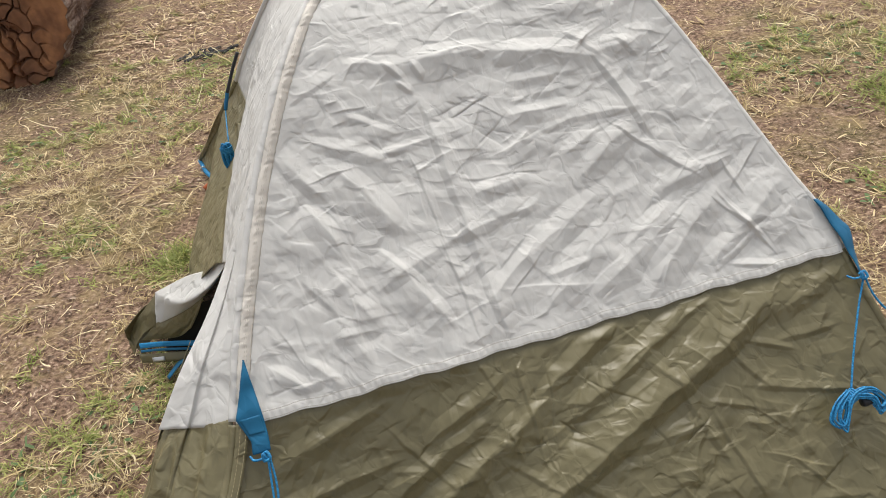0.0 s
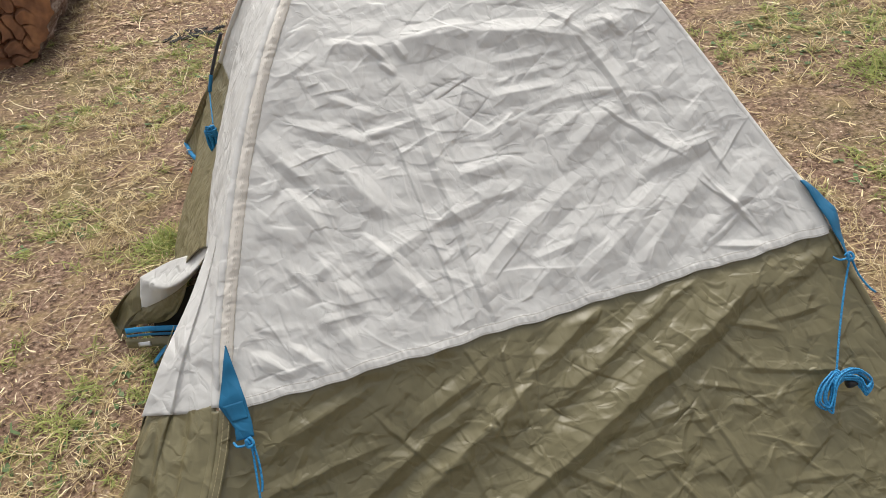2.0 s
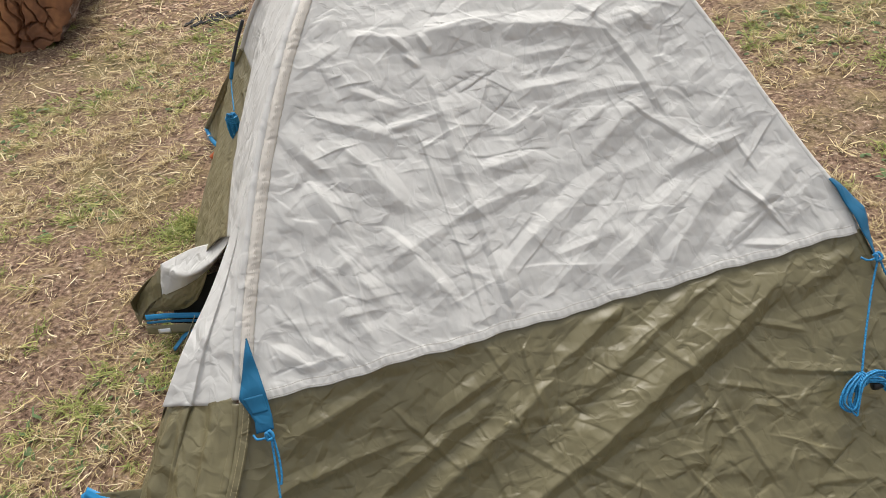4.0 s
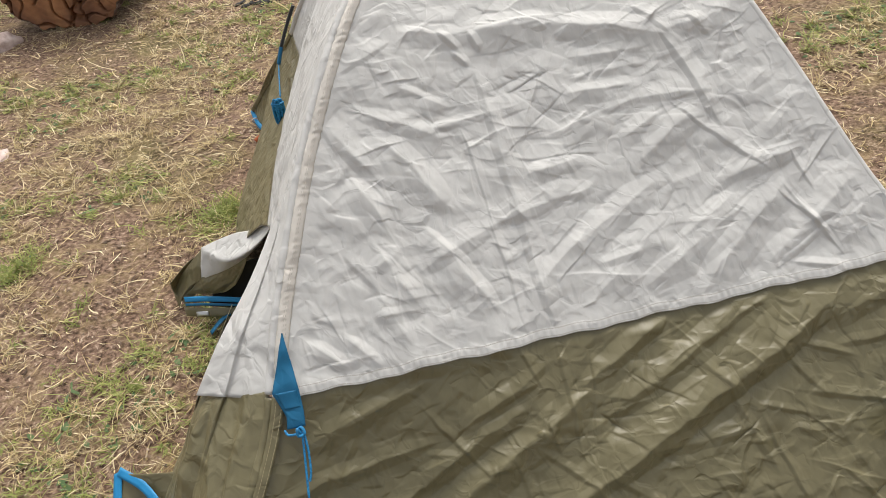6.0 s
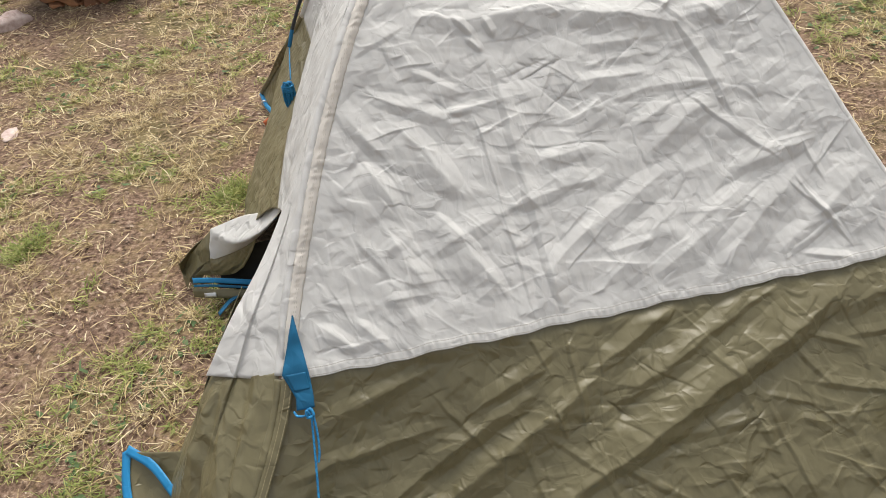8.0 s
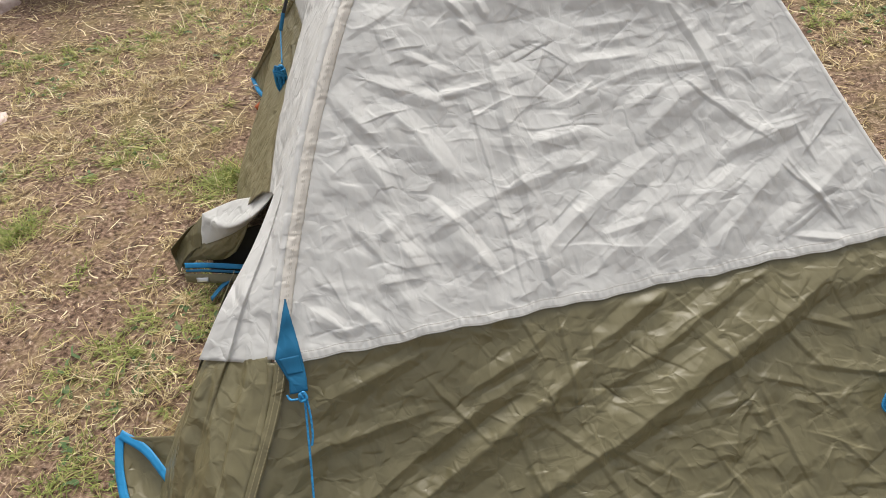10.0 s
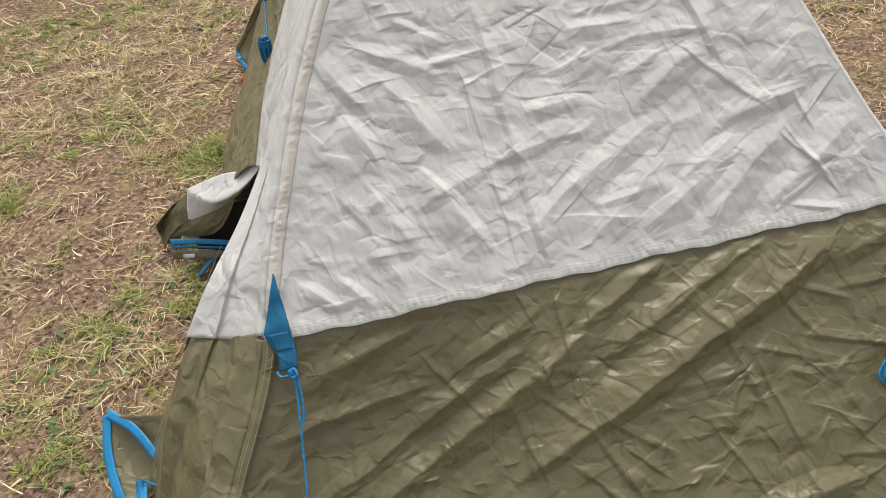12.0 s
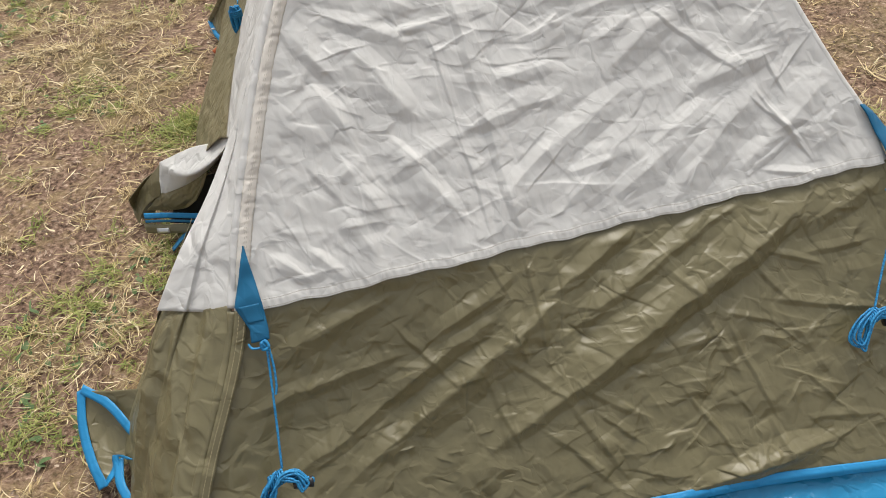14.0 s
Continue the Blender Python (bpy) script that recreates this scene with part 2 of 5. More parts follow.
def random_creases(n, box, length, height, width, lean, spread, seed):
    r = np.random.default_rng(seed)
    x, y = r.uniform(box[0], box[1], n), r.uniform(box[2], box[3], n)
    ang = np.radians(lean + spread * r.standard_normal(n))
    ln = length * r.lognormal(0, 0.45, n)
    hh = height * r.normal(0, 1, n)
    ww = width * r.lognormal(0, 0.4, n)
    return np.stack([x, y, x + ln * np.cos(ang), y + ln * np.sin(ang), hh, ww], 1)


def tube(name, pts, radius, mat, parent=None, label="", sides=8, closed=False):
    """A round cord along points."""
    p = np.asarray(pts, float)
    tn = np.gradient(p, axis=0)
    if closed:
        tn = np.roll(p, -1, 0) - np.roll(p, 1, 0)
    tn /= np.linalg.norm(tn, axis=1, keepdims=True) + 1e-12
    ref = np.array([0.3, 0.2, 0.93])
    a = np.cross(tn, ref)
    bad = np.linalg.norm(a, axis=1) < 0.1
    a[bad] = np.cross(tn[bad], np.array([1.0, 0, 0]))
    a /= np.linalg.norm(a, axis=1, keepdims=True)
    b = np.cross(tn, a)
    rad = np.broadcast_to(np.asarray(radius, float), (len(p),))
    th = np.linspace(0, 2 * np.pi, sides, endpoint=False)
    v = p[:, None, :] + rad[:, None, None] * (np.cos(th)[None, :, None] * a[:, None, :] + np.sin(th)[None, :, None] * b[:, None, :])
    n = len(p)
    f = []
    for i in range(n if closed else n - 1):
        j = (i + 1) % n
        for k in range(sides):
            q = (k + 1) % sides
            f.append((i * sides + k, i * sides + q, j * sides + q, j * sides + k))
    if not closed:
        f += [tuple(range(sides - 1, -1, -1)), tuple((n - 1) * sides + k for k in range(sides))]
    return mesh_ob(name, v, f, mat, parent, label)


def spline(pts, n=40):
    p = np.asarray(pts, float)
    t = np.concatenate([[0], np.cumsum(np.linalg.norm(np.diff(p, axis=0), axis=1) ** 0.5 + 1e-6)])
    q = np.linspace(0, t[-1], n)
    m = np.gradient(p, t, axis=0)
    i = np.clip(np.searchsorted(t, q) - 1, 0, len(t) - 2)
    h = (t[i + 1] - t[i])[:, None]
    x = ((q - t[i]) / (t[i + 1] - t[i]))[:, None]
    return p[i] * (1 + 2 * x) * (1 - x) ** 2 + h * m[i] * x * (1 - x) ** 2 + p[i + 1] * x * x * (3 - 2 * x) + h * m[i + 1] * x * x * (x - 1)


# ---- ground ----
def soil_material():
    k = Mat("soil", 0.95, 0.0, 0.15)
    v = k.coords()
    big = k.noise(0.9, 4, 0.6, v)
    mid = k.noise(7.0, 6, 0.65, v)
    fine = k.noise(60.0, 6, 0.7, v)
    soil = k.ramp(fine, [(0.34, (0.034, 0.020, 0.013)), (0.46, (0.14, 0.088, 0.060)), (0.57, (0.255, 0.170, 0.120)), (0.69, (0.50, 0.385, 0.285))])
    straw = k.ramp(k.noise(110.0, 5, 0.7, v), [(0.3, (0.14, 0.09, 0.045)), (0.52, (0.34, 0.25, 0.125)), (0.72, (0.52, 0.43, 0.25))])
    green = k.ramp(k.noise(90.0, 4, 0.7, v), [(0.3, (0.05, 0.06, 0.018)), (0.7, (0.19, 0.19, 0.06))])
    c = k.mix(k.span(mid, 0.46, 0.66, 0, 0.5), soil, straw)
    c = k.mix(k.span(big, 0.52, 0.68, 0, 0.45), c, green)
    k.colour(c)
    k.bump(k.mix(0.5, mid, fine), 0.9, 0.02)
    return k.m


def ground_z(x, y):
    """Small unevenness of the ground near the tent."""
    return 0.012 * np.sin(2.1 * x + 0.4 * y) * np.sin(1.7 * y - 0.6 * x) + 0.006 * np.sin(6.3 * x + 1.0) * np.sin(5.1 * y)


def build_ground():
    near = np.linspace(-6, 6, 241)
    far = np.array([8.0, 12, 20, 40, 90, 250, 700])
    ax = np.concatenate([-far[::-1], near, far])
    x, y = np.meshgrid(ax, ax + 3.0)
    z = ground_z(x, y)
    fade = np.clip((12 - np.maximum(np.abs(x), np.abs(y - 3))) / 6, 0, 1)
    p = np.stack([x, y, z * fade - 0.012], -1)
    ob = mesh_ob("ground", p, grid_faces(*x.shape), soil_material())
    tagged(ob, "bare reddish campsite soil with dry straw and thin grass", "ground", kind="structure")


build_ground()


# ---- the tent ----
tent = new("dome_tent")
tent.location = (0, 0, 0)
tagged(tent, "off-white and olive nylon dome tent with creased fly on dry grass", "tent")

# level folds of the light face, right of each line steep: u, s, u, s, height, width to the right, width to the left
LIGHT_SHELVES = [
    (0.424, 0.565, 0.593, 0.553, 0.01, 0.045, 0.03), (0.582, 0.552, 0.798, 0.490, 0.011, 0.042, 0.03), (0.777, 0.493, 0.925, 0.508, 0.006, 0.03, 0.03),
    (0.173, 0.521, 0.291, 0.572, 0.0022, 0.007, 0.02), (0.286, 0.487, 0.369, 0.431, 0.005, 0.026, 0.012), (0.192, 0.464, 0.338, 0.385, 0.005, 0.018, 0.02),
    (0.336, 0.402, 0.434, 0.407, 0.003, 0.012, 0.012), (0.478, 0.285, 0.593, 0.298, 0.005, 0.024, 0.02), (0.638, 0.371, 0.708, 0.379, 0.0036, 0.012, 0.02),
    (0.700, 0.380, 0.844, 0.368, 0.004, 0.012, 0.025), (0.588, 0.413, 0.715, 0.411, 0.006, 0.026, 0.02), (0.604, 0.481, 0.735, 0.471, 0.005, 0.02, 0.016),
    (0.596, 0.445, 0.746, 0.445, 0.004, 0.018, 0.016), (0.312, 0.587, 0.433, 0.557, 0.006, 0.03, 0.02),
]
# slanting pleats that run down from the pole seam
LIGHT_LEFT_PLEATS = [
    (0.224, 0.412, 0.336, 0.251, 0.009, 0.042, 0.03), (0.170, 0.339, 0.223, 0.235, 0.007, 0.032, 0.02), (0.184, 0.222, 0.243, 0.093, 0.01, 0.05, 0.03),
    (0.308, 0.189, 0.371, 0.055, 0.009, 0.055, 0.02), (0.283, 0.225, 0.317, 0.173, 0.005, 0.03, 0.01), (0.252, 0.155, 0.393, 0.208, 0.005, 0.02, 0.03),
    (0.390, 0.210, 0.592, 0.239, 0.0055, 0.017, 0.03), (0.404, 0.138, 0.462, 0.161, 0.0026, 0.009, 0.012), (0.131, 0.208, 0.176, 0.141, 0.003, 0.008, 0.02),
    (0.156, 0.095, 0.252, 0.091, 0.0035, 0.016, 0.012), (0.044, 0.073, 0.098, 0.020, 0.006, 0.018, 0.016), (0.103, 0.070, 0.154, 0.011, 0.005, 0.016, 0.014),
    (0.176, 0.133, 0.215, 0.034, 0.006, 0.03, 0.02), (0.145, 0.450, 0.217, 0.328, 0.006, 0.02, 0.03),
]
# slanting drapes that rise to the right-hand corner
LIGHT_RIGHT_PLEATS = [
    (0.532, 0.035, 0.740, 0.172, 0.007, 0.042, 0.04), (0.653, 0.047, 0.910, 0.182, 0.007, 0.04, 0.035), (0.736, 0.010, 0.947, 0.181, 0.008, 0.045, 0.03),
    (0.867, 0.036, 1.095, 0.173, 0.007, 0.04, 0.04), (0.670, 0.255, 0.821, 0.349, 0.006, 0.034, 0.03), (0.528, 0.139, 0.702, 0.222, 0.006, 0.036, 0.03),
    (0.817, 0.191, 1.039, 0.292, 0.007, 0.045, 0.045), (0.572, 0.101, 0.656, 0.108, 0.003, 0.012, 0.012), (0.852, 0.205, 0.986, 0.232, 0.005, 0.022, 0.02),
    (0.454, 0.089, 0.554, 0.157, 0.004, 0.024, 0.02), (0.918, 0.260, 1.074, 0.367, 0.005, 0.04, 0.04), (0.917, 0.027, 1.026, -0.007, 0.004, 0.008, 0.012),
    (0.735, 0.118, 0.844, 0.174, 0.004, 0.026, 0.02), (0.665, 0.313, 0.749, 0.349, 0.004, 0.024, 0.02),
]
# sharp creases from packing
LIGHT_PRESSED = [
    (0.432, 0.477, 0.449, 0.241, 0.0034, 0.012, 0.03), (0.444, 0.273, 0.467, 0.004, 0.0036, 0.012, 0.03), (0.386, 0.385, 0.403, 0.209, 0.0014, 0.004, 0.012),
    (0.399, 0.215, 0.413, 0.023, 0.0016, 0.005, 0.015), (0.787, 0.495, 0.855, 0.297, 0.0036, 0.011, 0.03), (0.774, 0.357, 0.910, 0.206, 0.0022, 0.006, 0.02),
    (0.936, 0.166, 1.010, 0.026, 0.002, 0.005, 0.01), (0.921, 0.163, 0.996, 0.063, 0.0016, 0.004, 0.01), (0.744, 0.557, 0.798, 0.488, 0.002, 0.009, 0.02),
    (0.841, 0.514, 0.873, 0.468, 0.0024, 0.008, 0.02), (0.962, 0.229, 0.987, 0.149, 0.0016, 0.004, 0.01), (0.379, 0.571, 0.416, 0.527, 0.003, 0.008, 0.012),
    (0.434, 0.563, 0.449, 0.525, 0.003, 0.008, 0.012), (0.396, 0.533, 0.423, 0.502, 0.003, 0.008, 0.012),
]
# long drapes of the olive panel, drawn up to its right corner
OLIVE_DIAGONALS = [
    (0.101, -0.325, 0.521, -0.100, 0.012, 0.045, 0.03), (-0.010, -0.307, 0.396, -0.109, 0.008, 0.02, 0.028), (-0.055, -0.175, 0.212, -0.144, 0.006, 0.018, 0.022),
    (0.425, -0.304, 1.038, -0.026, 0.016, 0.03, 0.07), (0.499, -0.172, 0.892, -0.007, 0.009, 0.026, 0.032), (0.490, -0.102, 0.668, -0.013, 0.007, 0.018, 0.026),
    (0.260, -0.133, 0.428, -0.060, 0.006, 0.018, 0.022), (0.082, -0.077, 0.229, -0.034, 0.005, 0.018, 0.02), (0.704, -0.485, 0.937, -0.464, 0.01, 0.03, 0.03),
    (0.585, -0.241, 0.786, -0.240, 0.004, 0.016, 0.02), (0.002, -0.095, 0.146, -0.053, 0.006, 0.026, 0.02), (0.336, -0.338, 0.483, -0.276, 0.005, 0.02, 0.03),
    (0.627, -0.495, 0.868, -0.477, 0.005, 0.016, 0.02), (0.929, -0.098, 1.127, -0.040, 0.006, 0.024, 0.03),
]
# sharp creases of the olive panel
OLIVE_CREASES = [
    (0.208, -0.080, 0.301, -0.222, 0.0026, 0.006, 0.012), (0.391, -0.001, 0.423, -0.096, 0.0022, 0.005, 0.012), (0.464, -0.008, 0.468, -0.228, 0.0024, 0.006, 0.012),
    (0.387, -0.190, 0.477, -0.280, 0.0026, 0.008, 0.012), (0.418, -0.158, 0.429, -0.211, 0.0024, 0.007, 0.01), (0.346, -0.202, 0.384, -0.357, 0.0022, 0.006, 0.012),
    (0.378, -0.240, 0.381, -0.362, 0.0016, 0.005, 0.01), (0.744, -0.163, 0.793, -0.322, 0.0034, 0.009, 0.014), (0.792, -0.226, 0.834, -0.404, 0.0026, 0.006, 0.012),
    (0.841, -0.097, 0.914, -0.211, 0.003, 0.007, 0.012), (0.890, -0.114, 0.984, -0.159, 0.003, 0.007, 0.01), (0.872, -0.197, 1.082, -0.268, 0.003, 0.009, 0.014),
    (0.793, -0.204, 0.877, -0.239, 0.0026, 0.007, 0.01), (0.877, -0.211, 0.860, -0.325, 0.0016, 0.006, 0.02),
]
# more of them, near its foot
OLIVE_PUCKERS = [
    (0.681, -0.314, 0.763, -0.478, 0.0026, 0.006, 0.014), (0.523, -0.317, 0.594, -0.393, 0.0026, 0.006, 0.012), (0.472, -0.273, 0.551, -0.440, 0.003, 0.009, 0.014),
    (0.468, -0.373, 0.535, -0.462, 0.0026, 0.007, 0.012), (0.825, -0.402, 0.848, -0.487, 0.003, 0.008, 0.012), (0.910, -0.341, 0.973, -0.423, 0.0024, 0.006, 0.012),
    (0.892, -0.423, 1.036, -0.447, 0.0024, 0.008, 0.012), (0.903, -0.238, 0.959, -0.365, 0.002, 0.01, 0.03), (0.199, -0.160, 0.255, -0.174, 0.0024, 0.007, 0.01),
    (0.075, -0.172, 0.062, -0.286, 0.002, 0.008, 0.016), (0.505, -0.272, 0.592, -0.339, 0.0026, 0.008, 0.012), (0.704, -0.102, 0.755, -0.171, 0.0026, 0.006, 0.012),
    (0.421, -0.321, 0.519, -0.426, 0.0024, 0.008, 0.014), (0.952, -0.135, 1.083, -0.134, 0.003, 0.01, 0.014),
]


def pleats(x, y, lines, scale=1.0):
    """Flat-sided folds with a crisp crest: each line is x0, y0, x1, y1, height, width to its right and to its left."""
    h = np.zeros_like(x)
    bends = [0.05 * gnoise(x * 9 + 3 * k, y * 9 + 11, 77 + k) + 0.02 * gnoise(x * 30, y * 30 + 5 * k, 87 + k) for k in range(3)]
    for i, (x0, y0, x1, y1, a, wr, wl) in enumerate(lines):
        dx, dy = x1 - x0, y1 - y0
        ln = math.hypot(dx, dy) + 1e-9
        t = ((x - x0) * dx + (y - y0) * dy) / ln ** 2
        d = ((x - x0) * dy - (y - y0) * dx) / ln + bends[i % 3] * min(ln, 0.25) * 0.8
        end = np.clip(np.minimum(t + 0.12, 1.12 - t) * 2.4, 0, 1)
        end = end * end * (3 - 2 * end)
        span = np.where(d > 0, wr, wl) * (0.45 + 0.55 * end)
        k = np.abs(d) / span
        h += scale * a * end * np.clip(1 - np.sqrt(k * k + 0.002) + 0.045, 0, 1)
    return h


def crumple(u, s, seed, scale=1.0):
    """Fine creases all over a cloth; they lean one way on the left and the other on the right, and lie level near the top."""
    top = np.clip((s - 0.38) / 0.16, 0, 1)
    side = np.clip((u - 0.28) / 0.25, 0, 1)
    right, left = side * (1 - top), (1 - side) * (1 - top)
    h = top * (0.0036 * crinkle(u, s, 1.8, 11, 3, seed) + 0.0030 * facets(u, s, 6, 18, 6, seed + 7))
    h += right * (0.0042 * crinkle(u, s, 1.5, 10, 42, seed + 1) + 0.0018 * facets(u, s, 5, 18, 38, seed + 8))
    h += left * (0.0032 * crinkle(u, s, 2.4, 13, -58, seed + 2) + 0.0030 * facets(u, s, 8, 18, -52, seed + 9))
    h += 0.0017 * facets(u, s, 11, 20, 12, seed + 3) + 0.0008 * facets(u, s, 28, 40, 33, seed + 4) + 0.0006 * facets(u, s, 62, 78, -25, seed + 5)
    return scale * h


def scored(u, s, seed, box, n, lean, spread):
    """Single sharp creases scattered over a panel."""
    return crease_field(u, s, random_creases(n, box, 0.095, 0.0017, 0.0022, lean, spread, seed), 7.0)


def minute(u, s, seed, box, n, lean, spread):
    """Short small creases, closely strewn."""
    return crease_field(u, s, random_creases(n, box, 0.045, 0.0014, 0.0022, lean, spread, seed), 5.0)


def face_grid(s0, s1, nu, ns):
    rows = np.linspace(s0, s1, ns) if s1 < 0.5 else np.concatenate([np.linspace(s0, 0.74, ns - 30), np.linspace(0.748, s1, 30)])
    q, s = np.meshgrid(np.linspace(0, 1, nu), rows)
    u = left_u(s) * (1 - q) + right_u(s) * q
    return q, u, s


def lift(u, s, h):
    """Points of the near face at (u, s), raised by h along its normal."""
    w, z = face_wz(s)
    w2, z2 = face_wz(s + 0.002)
    dw, dz = (w2 - w) / 0.002, (z2 - z) / 0.002
    ln = np.hypot(dw, dz) + 1e-9
    return place(u, w - h * dz / ln, z + h * dw / ln)


def sag(q, s):
    """The cloth hangs in a little between the two poles."""
    return -0.020 * np.sin(np.pi * q) * np.clip((s + 0.5) * 1.5, 0, 1)


def edge_fade(q, width=0.05):
    return np.clip(np.minimum(q, 1 - q) / width, 0, 1)


def light_height(u, s, q):
    ripple = 0.0016 * np.sin(u * 95 + 3 * np.sin(u * 17)) * np.exp(-np.clip(s, 0, 9) / 0.03)
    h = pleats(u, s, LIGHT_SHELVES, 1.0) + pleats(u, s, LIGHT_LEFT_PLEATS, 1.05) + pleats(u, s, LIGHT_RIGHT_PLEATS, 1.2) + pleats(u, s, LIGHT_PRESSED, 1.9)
    h += 0.6 * minute(u, s, 321, (0.0, 1.1, 0.0, 0.75), 420, 10, 35) + 0.8 * minute(u, s, 322, (0.1, 1.0, 0.3, 0.75), 240, 5, 25)
    h += 0.6 * scored(u, s, 301, (0.45, 1.1, 0.0, 0.55), 190, 38, 22) + 0.65 * scored(u, s, 302, (0.0, 0.5, 0.0, 0.5), 170, -48, 30) + 0.75 * scored(u, s, 303, (0.15, 0.9, 0.33, 0.8), 200, 6, 20)
    h += crumple(u, s, 11) + ripple
    return sag(q, s) + h * (0.15 + 0.85 * edge_fade(q))


def olive_height(u, s, q):
    ripple = 0.003 * np.sin(u * 75 + 4 * np.sin(u * 13)) * np.exp(np.clip(s, -9, 0) / 0.04)
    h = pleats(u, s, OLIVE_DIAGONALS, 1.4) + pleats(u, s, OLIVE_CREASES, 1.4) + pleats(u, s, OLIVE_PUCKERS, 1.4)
    h += minute(u, s, 331, (0.0, 1.15, -0.5, 0.0), 420, 25, 55) + 1.1 * scored(u, s, 311, (0.45, 1.2, -0.5, 0.0), 230, -35, 45) + 0.9 * scored(u, s, 312, (0.0, 0.7, -0.5, 0.0), 170, 30, 22)
    h += 0.004 * crinkle(u, s, 1.3, 13, 28, 140) * np.clip(1.6 - (u - 0.55 - 1.9 * (s + 0.2)) * 6, 0, 1) + crumple(u, s, 41, 0.7) + ripple
    hollow = np.exp(-((u - 0.15) / 0.26) ** 2) * np.clip(-s / 0.22, 0, 1)
    h = sag(q, s) + h * (0.2 + 0.8 * edge_fade(q)) - 0.050 * hollow * edge_fade(q, 0.10)
    near = np.clip((s + 0.035) / 0.03, 0, 1)
    near = near * near * (3 - 2 * near)
    return h * (1 - near) + light_height(u, 0 * s + 0.004, q) * near


def build_near_face():
    q, u, s = face_grid(0.0, S_TOP - 0.01, 800, 500)
    h = light_height(u, s, q)
    sheet("upper_panel", lift(u, s, h), LIGHT, tent, "wrinkled off-white nylon panel", 0)
    q, u, s = face_grid(-0.50, 0.004, 800, 330)
    low = -0.483 + 0.006 * np.sin(u * 9 + 1) - 0.09 * np.clip(u - 0.4, 0, 1)
    s = np.where(s < -0.3, -0.3 + (s + 0.3) * (low + 0.3) / (-0.2), s)
    h = olive_height(u, s, q)
    low_panel = sheet("lower_panel", lift(u, s, h - 0.0035), OLIVE, tent, "creased olive nylon lower panel", 0)
    # binding along the bottom edge
    q2, u2, s2 = q[:8], u[:8], s[:8]
    k = np.linspace(-0.5, 1, 8)[:, None]
    sb = low[0][None, :] + 0.014 * k
    sheet("edge_binding", lift(u2, sb, h[0][None, :] + 0.003 - 0.006 * np.abs(k - 0.25)), TRIM, low_panel, "bright blue fly edge binding")


build_near_face()


def build_hem():
    """The light hem lapped over the olive cloth, with two rows of stitches."""
    q, s = np.meshgrid(np.linspace(0.012, 1, 640), np.linspace(-0.010, 0.011, 16))
    u = left_u(0 * s) * (1 - q) + right_u(0 * s) * q
    wob = 0.002 * np.sin(u * 31) + 0.0012 * np.sin(u * 88 + 1)
    base = light_height(u, np.clip(s + wob, 0.004, 1), q)
    pucker = 0.0010 * np.sin(u * 480 + 5 * gnoise(u * 14, s * 0, 401)) * (0.5 + gnoise(u * 30, s * 0, 402)) * np.sin(np.pi * (s + 0.010) / 0.021)
    hem = sheet("hem_band", lift(u, s + wob, base + 0.0012 - 0.0016 * np.clip((s - 0.002) / 0.009, 0, 1) + pucker), LIGHT, tent, "double-stitched off-white hem", 0.0008)
    verts, faces = [], []
    for row in (-0.007, 0.006):
        for i in range(300):
            qq = 0.02 + 0.975 * i / 300
            ul = float(left_u(0.0) * (1 - qq) + right_u(0.0) * qq)
            us = np.array([ul, ul + 0.0026])
            ss = np.array([row, row]) + 0.002 * np.sin(ul * 31) + 0.0012 * np.sin(ul * 88 + 1)
            verts.append((us, ss, qq))
    us = np.array([v[0] for v in verts])
    ss = np.array([v[1] for v in verts])
    qs = np.repeat(np.array([v[2] for v in verts])[:, None], 2, 1)
    b = light_height(us, np.clip(ss, 0.004, 1), qs) + 0.0024
    lo, hi = lift(us, ss - 0.0006, b), lift(us, ss + 0.0006, b)
    p = np.stack([lo[:, 0], lo[:, 1], hi[:, 1], hi[:, 0]], 1)
    mesh_ob("hem_stitching", p, np.arange(len(p) * 4).reshape(-1, 4).tolist(), THREAD, hem, "", False)


build_hem()


